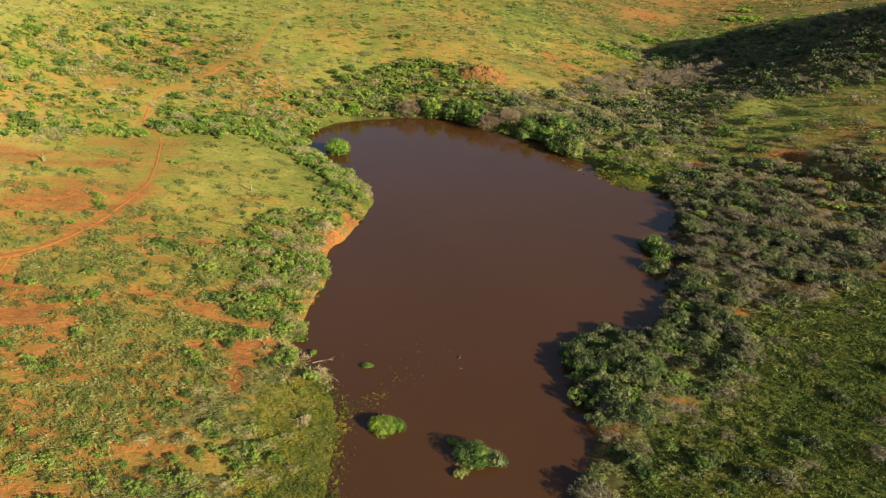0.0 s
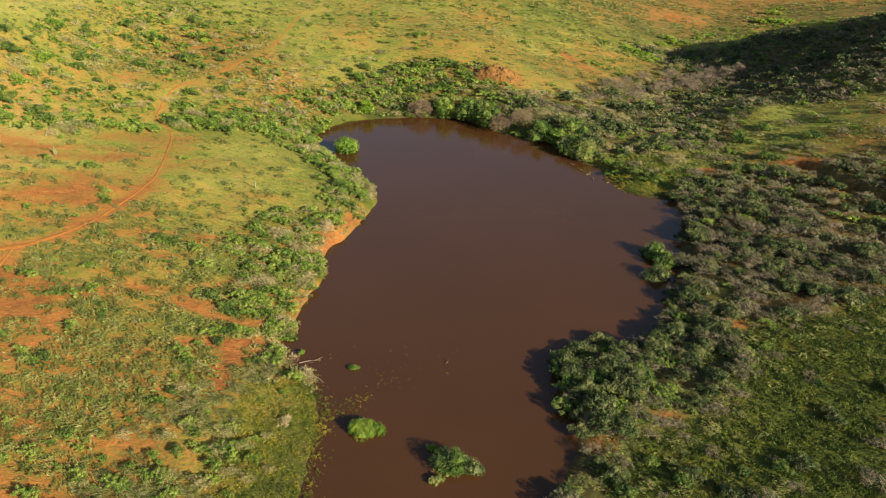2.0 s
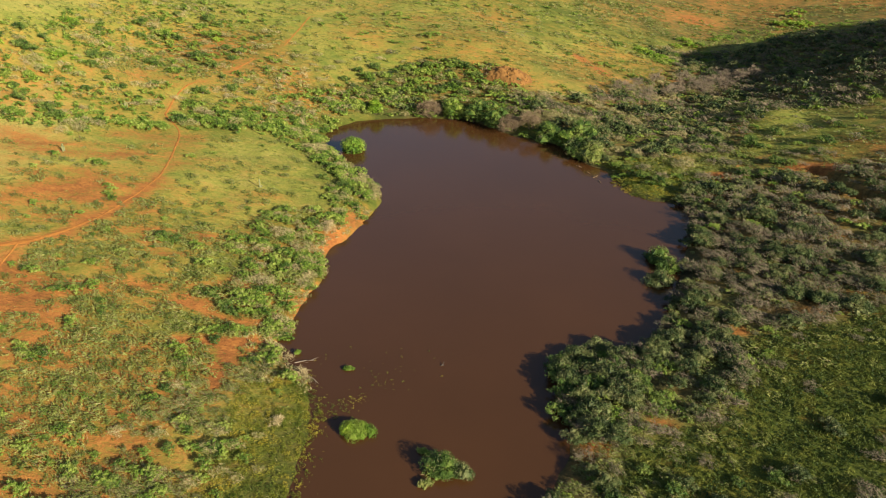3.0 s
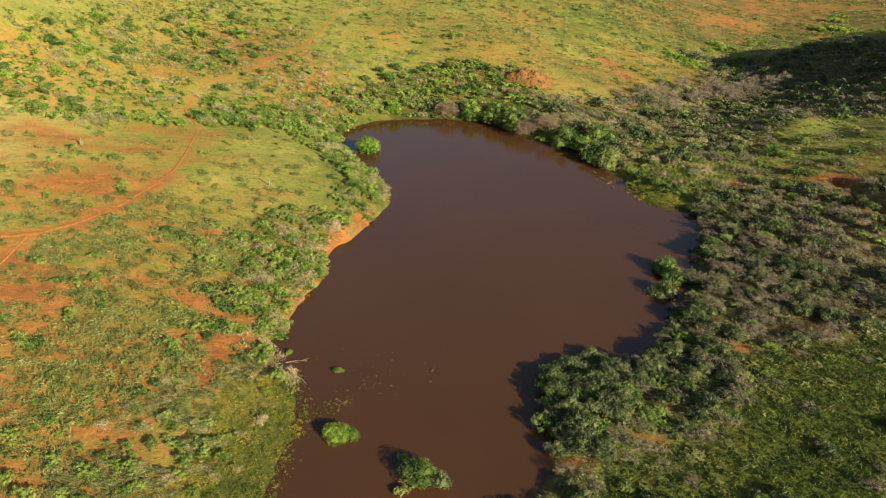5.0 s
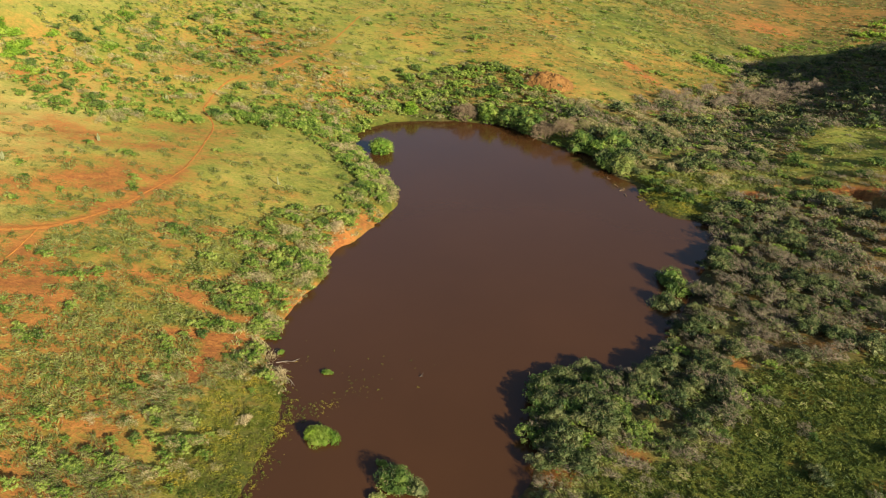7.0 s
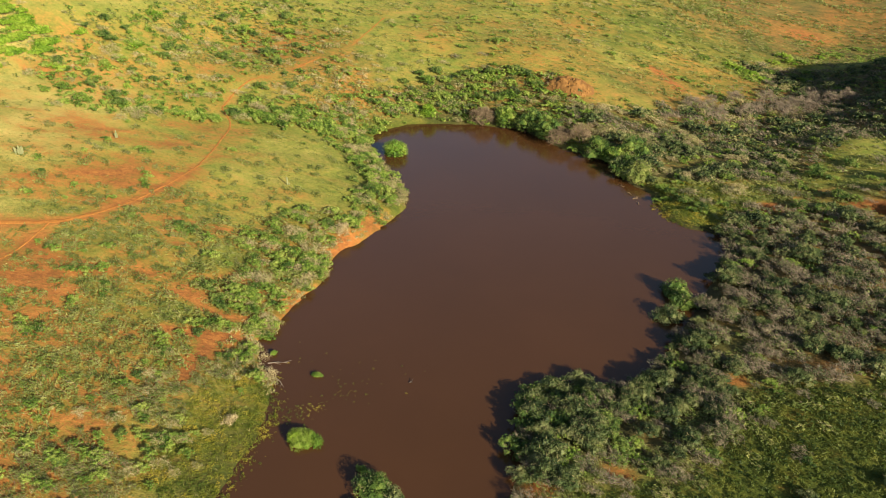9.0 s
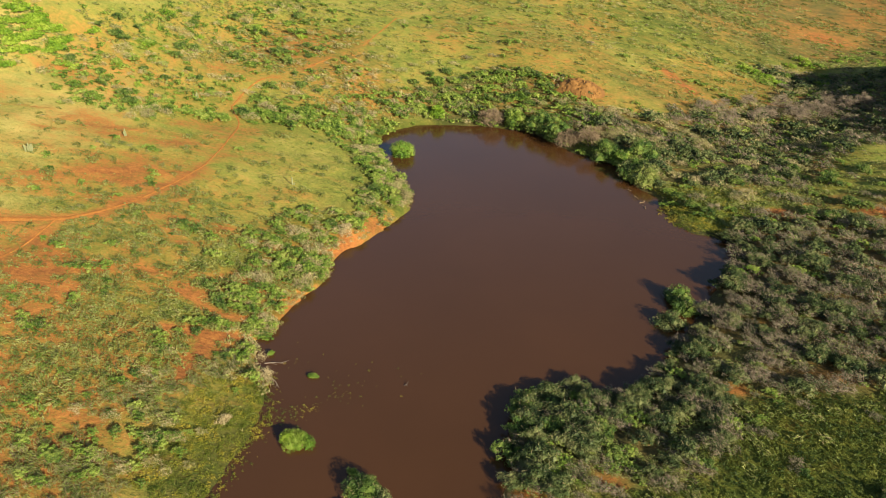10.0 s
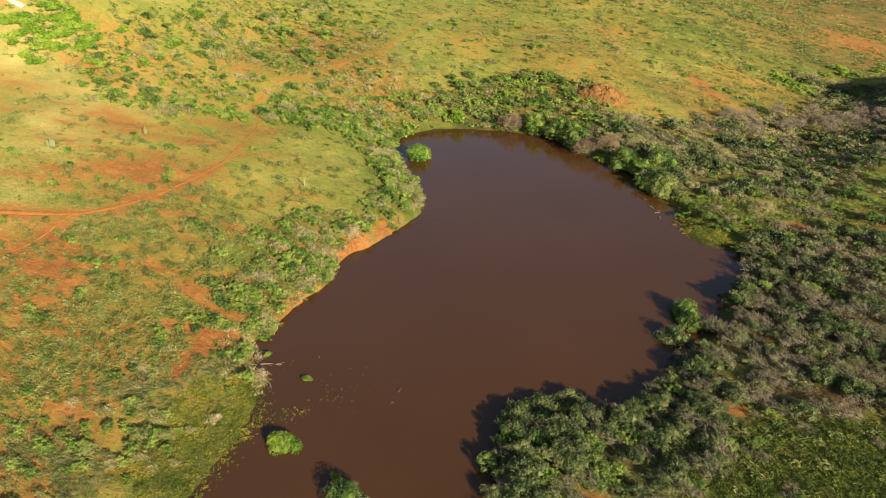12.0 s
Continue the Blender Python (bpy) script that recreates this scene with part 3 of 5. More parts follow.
def limb(a, b, ra, rb, sides=4):
    """A tapered branch between two points."""
    a, b = np.array(a, float), np.array(b, float)
    w = unit(b - a)
    u = unit(np.cross(w, (0.31, 0.77, 0.2)))
    v = np.cross(w, u)
    ang = np.arange(sides) * 2 * math.pi / sides
    ring = np.cos(ang)[:, None] * u + np.sin(ang)[:, None] * v
    co = np.vstack([a + ring * ra, b + ring * rb])
    k = np.arange(sides)
    j = (k + 1) % sides
    return co, np.vstack([np.stack([k, j, j + sides], -1), np.stack([k, j + sides, k + sides], -1)])


def joined(parts):
    co, quads, base = [], [], 0
    for c, q in parts:
        co.append(c)
        quads.append(q + base)
        base += len(c)
    return np.vstack(co), np.vstack(quads)


def stems_to(rng, lobes, thick):
    out = []
    for x, y, z, r, f in lobes[:5]:
        knee = (x * 0.35 + rng.uniform(-0.1, 0.1), y * 0.35 + rng.uniform(-0.1, 0.1), max(0.15, z * 0.5))
        out.append(limb((x * 0.05, y * 0.05, -0.15), knee, thick, thick * 0.7, 3))
        out.append(limb(knee, (x, y, z + r * 0.3 * f), thick * 0.7, thick * 0.25, 3))
    return joined(out)


def twigs(rng, radius, tall, count, thick, sides=3, lean=(0, 0)):
    """A bare bush: crooked twigs that fan out from the base and fork."""
    out = []
    for k in range(count):
        a = rng.uniform(0, 2 * math.pi)
        spread = math.sqrt(rng.rand())
        end = np.array((math.cos(a) * spread * radius + lean[0], math.sin(a) * spread * radius + lean[1], tall * (1.0 - 0.55 * spread ** 2) * rng.uniform(0.75, 1.1)))
        start = np.array((math.cos(a), math.sin(a), 0)) * 0.25 * radius * rng.rand()
        mid = start * 0.5 + end * np.array((0.45, 0.45, 0.55)) + rng.normal(size=3) * 0.07 * radius
        if k % 3 == 0:
            out.append(limb(start, mid, thick, thick * 0.7, sides))
        out.append(limb(mid, end, thick * 0.7, thick * 0.25, sides))
        tip = mid + (end - mid) * 0.45
        out.append(limb(tip, tip + (end - mid) * 0.5 + rng.normal(size=3) * 0.16 * radius, thick * 0.5, thick * 0.2, sides))
    return joined(out)


def crown_lobes(rng, radius, tall, count, flat=0.8, stretch=1.0, wedge=0.0):
    """Lobes of a crown; wedge lowers its windward side, towards +x."""
    out = [(0, 0, tall * 0.5, radius * 0.5, flat)]
    for k in range(count):
        a = k * 2.4 + rng.uniform(-0.5, 0.5)
        d = radius * math.sqrt((k + 0.7) / count) * rng.uniform(0.75, 0.95)
        r = radius * rng.uniform(0.2, 0.42)
        x, y = math.cos(a) * d * stretch, math.sin(a) * d
        top = tall * (1 - wedge * (0.5 + 0.5 * math.cos(a) * d / radius)) * (1 - 0.35 * (d / radius) ** 2) * rng.uniform(0.8, 1.15)
        out.append((x, y, max(r * 0.3, top - r * flat), r, flat))
    return out


OCT = np.array([(1, 0, 0), (0, 1, 0), (-1, 0, 0), (0, -1, 0), (0, 0, 1), (0, 0, -1)], float)
OCT_FACES = np.array([(0, 1, 4), (1, 2, 4), (2, 3, 4), (3, 0, 4), (1, 0, 5), (2, 1, 5), (3, 2, 5), (0, 3, 5)])


def bodies(rng, lobes, most=40):
    """The dense inside of a crown: one knobbly lump for each of the larger lobes."""
    shape, faces = OCT, OCT_FACES
    out = []
    for x, y, z, r, f in sorted(lobes, key=lambda q: -q[3])[:most]:
        a = rng.uniform(0, 6.28)
        turn = np.array(((math.cos(a), -math.sin(a), 0), (math.sin(a), math.cos(a), 0), (0, 0, 1)))
        co = (shape * (0.70 + 0.3 * rng.uniform(-0.5, 0.5, (len(shape), 1)))) @ turn.T * (r, r, r * f) + (x, y, z)
        co[:, 2] = np.maximum(co[:, 2], 0.0)
        out.append((co, faces))
    return joined(out)


DETAIL = {  # leaf count and size, dry twig count, size and width, from the nearest plants to the farthest
    "thicket_tree": ((1900, 0.115, 150, 0.26, 0.06), (1100, 0.135, 90, 0.26, 0.06), (560, 0.17, 40, 0.26, 0.06), (130, 0.28, 16, 0.28, 0.07)),
    "green_shrub": ((560, 0.110, 60, 0.22, 0.05), (430, 0.125, 44, 0.22, 0.05), (190, 0.165, 14, 0.24, 0.06), (58, 0.26, 0, 0, 0)),
    "tan_shrub": ((360, 0.11, 440, 0.24, 0.065), (280, 0.115, 340, 0.24, 0.065), (150, 0.165, 250, 0.27, 0.075), (66, 0.23, 110, 0.32, 0.095)),
    "low_scrub": ((320, 0.110, 84, 0.27, 0.038), (250, 0.115, 74, 0.28, 0.040), (92, 0.18, 16, 0.30, 0.046), (26, 0.30, 7, 0.36, 0.075)),
}


def variants(kind, level):
    """Four shapes of each kind of plant: a list of (name, mesh data, material) parts each."""
    made = []
    base = {"lime_shrub": "green_shrub", "bare_shrub": "tan_shrub", "dark_shrub": "thicket_tree"}.get(kind, kind)
    count, size, dry_count, dry_size, dry_wide = DETAIL[base][level]
    for k in range(4):
        rng = np.random.RandomState(sum(map(ord, kind)) + 17 * k)
        if base == "thicket_tree":
            lobes = crown_lobes(rng, 1.9, 2.2, 15, 0.7, 1.15, 0.35)
            made.append([("trunk", stems_to(rng, lobes, 0.10), MAT_BARK),
                         ("crown", joined([leaves(rng, lobes, count, size, narrow=0.40, comb=0.22), bodies(rng, lobes, 7 if level == 3 else 40)]), MAT_LEAF if kind == "dark_shrub" else MAT_TREE),
                         ("twig_mass", leaves(rng, lobes, dry_count, dry_size, narrow=dry_wide, radial=1.0), MAT_TWIG)])
        elif base == "green_shrub":
            lobes = crown_lobes(rng, 1.2, 1.35, 13, 0.65, 1.65, 0.45)
            made.append([("stem", stems_to(rng, lobes, 0.045), MAT_BARK),
                         ("foliage", joined([leaves(rng, lobes, count, size, narrow=0.38, comb=0.35), bodies(rng, lobes, 7 if level == 3 else 40)]), MAT_LIME if kind == "lime_shrub" else MAT_SHRUB)])
            if dry_count:
                made[-1].append(("twig_mass", leaves(rng, lobes, dry_count, dry_size, narrow=dry_wide, radial=0.8, comb=0.5), MAT_TWIG))
        elif base == "tan_shrub":
            lobes = crown_lobes(rng, 1.5, 1.5, 10, 0.75, 1.3, 0.4)
            made.append([("stem", twigs(rng, 1.3, 1.2, 12, 0.045), MAT_BARK),
                         ("twig_mass", leaves(rng, lobes, dry_count, dry_size, narrow=dry_wide, radial=0.8, comb=0.5), MAT_TWIG if kind == "tan_shrub" else MAT_GREY),
                         ("foliage", leaves(rng, lobes, count // (1 + k % 2 * 2), size, narrow=0.42, comb=0.3), MAT_SCRUB if kind == "tan_shrub" else MAT_TREE)])
        else:
            lobes = crown_lobes(rng, 0.95, 0.68, 10, 0.65, 1.7, 0.5)
            made.append([("twig_mass", leaves(rng, lobes, dry_count, dry_size, narrow=dry_wide, radial=1.0, comb=0.8), MAT_GREY if k % 2 else MAT_TWIG),
                         ("foliage", leaves(rng, lobes, count, size, narrow=0.32, comb=0.6), MAT_SCRUB)])
        if level and base in ("green_shrub", "tan_shrub"):
            made[-1] = made[-1][1:]
    return made


def spread(seed, x0, x1, y0, y1, step):
    """Jittered spots over a stretch of land."""
    rng = np.random.RandomState(seed)
    gx, gy = np.meshgrid(np.arange(x0, x1, step), np.arange(y0, y1, step))
    gx = gx + rng.uniform(-0.48, 0.48, gx.shape) * step
    gy = gy + rng.uniform(-0.48, 0.48, gy.shape) * step
    return gx.ravel(), gy.ravel(), rng


def on_track(px, py):
    return np.minimum(line_distance(px, py, smooth_line(TRACK, 3)), np.minimum(line_distance(px, py, smooth_line(TRAIL_HIGH, 3)), line_distance(px, py, TRACK_FORK))) < 1.6


def chosen(kind):
    """Spots, sizes and headings of every plant of a kind."""
    if kind == "thicket_tree":
        px, py, rng = spread(11, -56, 125, 45, 265, 2.3)
        d = shore_distance(px, py)
        east, north, nw = zone(px, py, WOODS_EAST, 3), zone(px, py, WOODS_NORTH), zone(px, py, WOODS_NORTHWEST)
        n = rough(px, py, 9, 3)
        chance = east * (0.44 - 0.08 * soft(py, 92, 100) + 0.7 * (n - 0.5)) + north * (0.26 + 0.7 * (n - 0.5)) + nw * 0.34
        chance = np.where((d < 4) & (east | north | nw), 0.55, chance) * (d > 0.2)
        chance *= 1 + 0.3 * soft(px, 50, 60) * soft(py, 178, 184)
        strip = 1 - soft(py, 63, 69)
        chance *= 1 - 0.7 * strip * east
        size = 0.5 + 0.4 * rng.rand(len(px)) + 0.12 * (d < 6) - 0.2 * (d < 2.5) + 0.12 * np.exp(-((px - 17) ** 2 + (py - 74) ** 2) / 90) - 0.22 * nw * (d > 5) - 0.2 * strip - 0.05 * east * (py > 95) + 0.55 * north * (rng.rand(len(px)) < 0.2) + 0.35 * east * (py > 92) * (rng.rand(len(px)) < 0.15)
    elif kind == "green_shrub":
        px, py, rng = spread(21, -150, 125, 42, 340, 1.9)
        d = shore_distance(px, py)
        n = rough(px, py, 12, 4)
        bank = zone(px, py, BANK_WEST, 2)
        chance = 0.45 * bank + 0.2 * zone(px, py, STRIP_EAST, 1.5) + 0.58 * zone(px, py, WOODS_NORTHWEST) + 0.62 * zone(px, py, GULLY_WEST, 2) + 0.95 * np.exp(-line_distance(px, py, GULLY_LINE) ** 2 / 12) + 0.2 * zone(px, py, WOODS_EAST) + 0.3 * zone(px, py, WOODS_NORTH)
        hill = (py > 148) & (px < 20)
        chance += hill * 0.10 * soft(n, 0.38, 0.66) + 0.34 * zone(px, py, SLOPE_WEST) * (1 - 0.6 * soft(px, -102, -88) * soft(py, 165, 178)) * soft(n, 0.36, 0.56) + 0.015 * (py > 132)
        chance += 0.35 * ((px - 1.0 * (py - 250) > 20) & (py > 245) & (py < 300)) * soft(n, 0.4, 0.6)
        chance += (0.10 - 0.085 * soft(py, 95, 112) + 0.2 * (1 - soft(py, 62, 76)) * soft(n, 0.35, 0.6)) * (px < -22) * (py < 135) + 0.04 * ((px > 35) & (py > 147) & (py < 185))
        chance += 0.9 * np.exp(-line_distance(px, py, [(23, 252), (31, 244)]) ** 2 / 5) + 0.8 * np.exp(-((px + 136) ** 2 / 90 + (py - 134) ** 2 / 60))
        chance += (0.9 * (px > -36) + 0.35) * (d < 3) * (py > 140)
        chance *= (d > 0.05) & ~on_track(px, py)
        size = 0.42 + 0.6 * rng.rand(len(px)) ** 1.5 + 0.2 * bank + 0.25 * np.exp(-line_distance(px, py, GULLY_LINE) ** 2 / 12) + 0.5 * zone(px, py, WOODS_NORTHWEST) * rng.rand(len(px)) + 0.12 * zone(px, py, SLOPE_WEST)
        chance += 0.6 * np.exp(-((px - 85) ** 2 / 500 + (py - 312) ** 2 / 300))
    elif kind in ("bare_shrub", "tan_shrub"):
        px, py, rng = spread(31, -150, 125, 42, 300, 2.2)
        d = shore_distance(px, py)
        n = rough(px, py, 14, 6)
        chance = (0.76 - 0.4 * soft(90 - py, 0, 8)) * zone(px, py, WOODS_EAST, 3) + 0.15 * zone(px, py, STRIP_EAST, 1.5) + 0.58 * zone(px, py, WOODS_NORTH) + 0.28 * zone(px, py, WOODS_NORTHWEST) + 0.34 * zone(px, py, BANK_WEST, 2) + 0.14 * zone(px, py, GULLY_WEST) + 0.12 * np.exp(-line_distance(px, py, GULLY_LINE) ** 2 / 7)
        chance += 0.32 * np.exp(-((px + 68) ** 2 / 220 + (py - 176) ** 2 / 260)) + 0.2 * zone(px, py, SLOPE_WEST) * soft(n, 0.36, 0.6) + 0.8 * bluff(px, py) * (d < 2.2) + (py > 145) * (px < 0) * 0.05 * soft(n, 0.48, 0.66) + 0.22 * ((px > 35) & (py > 147) & (py < 185)) * soft(n, 0.35, 0.55) + 0.03 * zone(px, py, MEADOW) + 0.2 * ((px > 21) & (px < 44) & (py > 139) & (py < 160))
        chance *= (d > 0.6) & ~on_track(px, py) & (((px < -14) | ((py > 145) & (px < 48) & (drift(px, py, 5.0, 3) > 0.45))) == (kind == "tan_shrub"))
        size = 0.4 + 0.75 * rng.rand(len(px)) ** 1.4 + 0.18 * zone(px, py, WOODS_EAST) + 0.18 * zone(px, py, WOODS_NORTH) - 0.2 * bluff(px, py) * (d < 3)
    else:
        qx, qy, rng = spread(42, -112, -20, 42, 116, 1.12)
        px, py, rng = spread(41, -150, 150, 42, 400, 1.5)
        out = (px > -20) | (py > 116) | (px < -112)
        px, py = np.r_[px[out], qx], np.r_[py[out], qy]
        d = shore_distance(px, py)
        n = rough(px * 0.6, py * 1.2, 8, 5)
        slope = zone(px, py, SLOPE_WEST)
        west = (px < -24) & (py < 150)
        chance = west * (0.86 * soft(n, 0.24, 0.48) * (1 - 0.90 * soft(py, 94, 112)) * (1 - 0.7 * soft(-px, 66, 80)) + 0.03)
        chance += (py > 148) * (px < 30) * (0.07 + 0.24 * soft(n, 0.45, 0.66)) + slope * (0.75 - 0.4 * soft(px, -102, -88) * soft(py, 165, 178)) * soft(n, 0.25, 0.5)
        chance += 0.06 * (py > 200) + (0.6 - 0.25 * soft(px, 58, 68) * (1 - soft(py, 172, 182))) * ((px > 35) & (py > 147) & (py < 205)) + (0.15 + 0.35 * (py < 96)) * zone(px, py, WOODS_EAST, 2) + 0.75 * zone(px, py, STRIP_EAST, 1.5) + 0.03 * zone(px, py, MEADOW) + 0.2 * zone(px, py, BANK_WEST) + 0.5 * zone(px, py, WOODS_NORTHWEST) + 0.45 * zone(px, py, MARSH_EAST, 2) + 0.6 * ((px > 21) & (px < 44) & (py > 139) & (py < 160))
        chance += 0.35 * ((py - 0.25 * px > 262) & (px > -30)) * soft(rough(px * 0.35, py * 1.5, 12, 2), 0.5, 0.62)
        chance += 0.3 * zone(px, py, MEADOW, 3) * np.exp(-(line_distance(px, py, MEADOW[:10]) / 6) ** 2)
        chance *= (d > 0.6) & ~on_track(px, py) & ~zone(px, py, MARSH_WEST, 4)
        size = 0.5 + 0.75 * rng.rand(len(px)) ** 1.3 + 0.4 * (py > 240)
    if kind != "thicket_tree":
        chance = chance * (1 - 0.9 * soft(soil_share(px, py, shore_distance(px, py)) - 0.15 * (py < 72), 0.5, 0.75) * (px < 0) * ((d > 2.2) | (kind != "tan_shrub")))
    chance = chance * (1 - 0.25 * open_slope(px, py))
    chance = chance * (line_distance(px, py, DITCH) > 1.4) * (1 - bare_east(px, py))
    chance = chance * (1 - 0.9 * np.exp(-line_distance(px, py, [(15, 148), (17.2, 144.6), (21.3, 138), (25.5, 136.8)]) ** 2 / 5))
    clearing = np.exp(-((px + 93) ** 2 / 70 + (py - 157) ** 2 / 45))
    keep = (rng.rand(len(px)) < chance * (1 - 0.9 * clearing)) & inside(px, py, VIEWED)
    px, py, size = px[keep], py[keep], size[keep]
    turn = radians(-12) + rng.normal(size=len(px)) * (0.7 if kind == "thicket_tree" else 0.35)
    order = np.argsort(np.hypot(px - 2, py - 45))
    return px[order], py[order], height(px, py)[order] - 0.04, size[order], turn[order], rng.randint(0, 4, len(px))


def part(name, data, mat, parent, label=""):
    me = data if isinstance(data, bpy.types.Mesh) else quad_mesh(name, *data)
    if not me.materials:
        me.materials.append(mat)
    ob = new(name, me)
    ob.parent = parent
    if label:
        tagged(ob, label)
    return ob


def planted(name, parts, m, label, category, group=""):
    top = new(name)
    top.empty_display_size = 0.3
    for n, data, mat in parts:
        ob = part(n, data, mat, top)
        if n in ("twig_mass", "stem", "blade_mass"):
            tagged(ob, kind="stuff")
    top.matrix_basis = m
    return tagged(top, label, category, group)


def spot(x, y, z, turn, size, lift=1.0):
    return Matrix.LocRotScale((x, y, z), Euler((0, 0, turn)), (size, size, size * lift))


def mass(name, shapes, px, py, pz, size, turn, pick, label, category):
    """Plants past counting, joined into one mesh."""
    co, quads, slots, base = [], [], [], 0
    mats = []
    for k, parts in enumerate(shapes):
        sel = np.nonzero(pick == k)[0]
        if not len(sel):
            continue
        c, s = np.cos(turn[sel]) * size[sel], np.sin(turn[sel]) * size[sel]
        for n, (v, q), mat in parts:
            if mat not in mats:
                mats.append(mat)
            x = v[None, :, 0] * c[:, None] - v[None, :, 1] * s[:, None] + px[sel, None]
            y = v[None, :, 0] * s[:, None] + v[None, :, 1] * c[:, None] + py[sel, None]
            z = v[None, :, 2] * size[sel, None] + pz[sel, None]
            co.append(np.stack([x, y, z], -1).reshape(-1, 3))
            quads.append((q[None] + (np.arange(len(sel)) * len(v))[:, None, None] + base).reshape(-1, 3))
            slots.append(np.full(len(sel) * len(q), mats.index(mat)))
            base += len(sel) * len(v)
    me = quad_mesh(name, np.vstack(co), np.vstack(quads), slots=np.concatenate(slots))
    for mat in mats:
        me.materials.append(mat)
    return tagged(new(name, me), label, category, kind="stuff")


KINDS = {
    "thicket_tree": (130, "thorn tree", "low dark green thorn tree in the dense bankside thicket", "far_thicket", "dense dark green thicket of low trees"),
    "green_shrub": (300, "shrub", "rounded fresh green shrub on the grassy bank", "far_shrubs", "scattered green shrubs on the hillsides"),
    "bare_shrub": (200, "dry shrub", "half-bare shrub with grey-brown dry twigs", "far_bare_shrubs", "grey-brown half-bare shrubs among the thicket"),
    "tan_shrub": (220, "dry shrub", "half-bare shrub with pale tan twigs", "far_tan_shrubs", "pale tan half-bare shrubs on the slopes"),
    "low_scrub": (300, "low scrub", "low wind-combed grey-green scrub on red earth", "far_scrub", "low grey-green scrub dotted over the grassland"),
}
FIRST = {}
for kind, (count, category, label, mass_name, mass_label) in KINDS.items():
    px, py, pz, size, turn, pick = chosen(kind)
    near_shapes, far_shapes = variants(kind, 0), variants(kind, 3)
    first = FIRST[kind] = {}
    for i in range(min(count, len(px))):
        m = spot(px[i], py[i], pz[i], turn[i], size[i])
        k = int(pick[i])
        if k in first:
            copy_thing(first[k], spot(px[i], py[i], pz[i], turn[i], size[i] / first[k].scale.x))
        else:
            first[k] = planted(kind, near_shapes[k], m, label, category, category + "s by the pond")
    rest = slice(count, None)
    if len(px) > count:
        reach = np.hypot(px - 2, py - 45)[rest]
        for name, shapes, sel in (("near_" + mass_name[4:], variants(kind, 2), reach < 125), (mass_name, far_shapes, reach >= 125)):
            if sel.any():
                mass(name, shapes, px[rest][sel], py[rest][sel], pz[rest][sel], size[rest][sel], turn[rest][sel], pick[rest][sel], mass_label, category)


# ---- plants that stand out ----
def landmark(kind, x, y, size, label, category):
    k = int(abs(x * 3 + y)) % 4
    proto = FIRST[kind][k]
    ob = copy_thing(proto, spot(x, y, float(height(x, y)) - 0.04, radians(-12), size / proto.scale.x))
    return tagged(ob, label, category)


STANDING = {}
SINGLE = {"dark_shrub": "dark_shrub", "green_shrub": "cushion_shrub", "lime_shrub": "lime_shrub", "tan_shrub": "straw_shrub", "bare_shrub": "leafless_shrub", "low_scrub": "scrub_patch"}


def stand(kind, label, category, group, rows):
    """Single plants that can be told apart, each at its own spot and size."""
    shapes = variants(kind, 1)
    for i, (x, y, size) in enumerate(rows):
        k = (kind, label, i % 4)
        m = spot(x, y, float(height(x, y)) - 0.04, radians(-12) + 0.35 * math.sin(7.1 * i), size)
        if k in STANDING:
            tagged(copy_thing(STANDING[k], m @ Matrix.Scale(1 / STANDING[k].scale.x, 4)), label, category, group)
        else:
            STANDING[k] = planted(SINGLE[kind], shapes[i % 4], m, label, category, group)


stand("dark_shrub", "dark green dense shrub on the open hillside", "shrub", "shrubs on the slopes", [
    (-124.1, 147.5, 0.62), (-119, 147.9, 1.03), (-116.8, 148, 0.9), (-123.5, 154.2, 0.92), (-118.9, 155.1, 0.71), (-108.2, 157.3, 0.93), (-106.1, 159.8, 0.94), (-105.1, 152.6, 0.84), (-99.2, 149.7, 0.62), (-95.3, 148.6, 0.58),
    (-90.9, 153.9, 0.7), (-99.8, 142.3, 0.67), (-105.5, 141.5, 0.67), (-111.2, 134.1, 0.65), (-113.7, 186.3, 1.06), (-110.8, 180.7, 0.8), (-98.2, 165.6, 0.96), (-91.2, 175.2, 1), (-89.5, 175.7, 0.77), (-83.7, 169.6, 0.96),
    (-78.8, 164.6, 0.54), (-74, 160.1, 0.85), (-81.5, 180.5, 1.01), (-86.2, 182, 0.7), (-79.6, 155.7, 0.97), (-77.5, 141.1, 0.97), (-106.7, 178.7, 0.63), (-102.2, 185.3, 0.73), (-108.7, 197, 0.68), (-99.4, 198, 1.01)])
stand("dark_shrub", "dark green dense shrub on the open hillside", "shrub", "shrubs on the slopes", [
    (-95.4, 195.7, 0.92), (-119.5, 133.5, 0.84), (-97.1, 127.7, 1.05), (-100.4, 130, 0.94), (-107.1, 130.5, 0.95), (-81.7, 175.7, 0.61), (-69, 160.1, 0.63), (-117.3, 173.6, 0.78)])
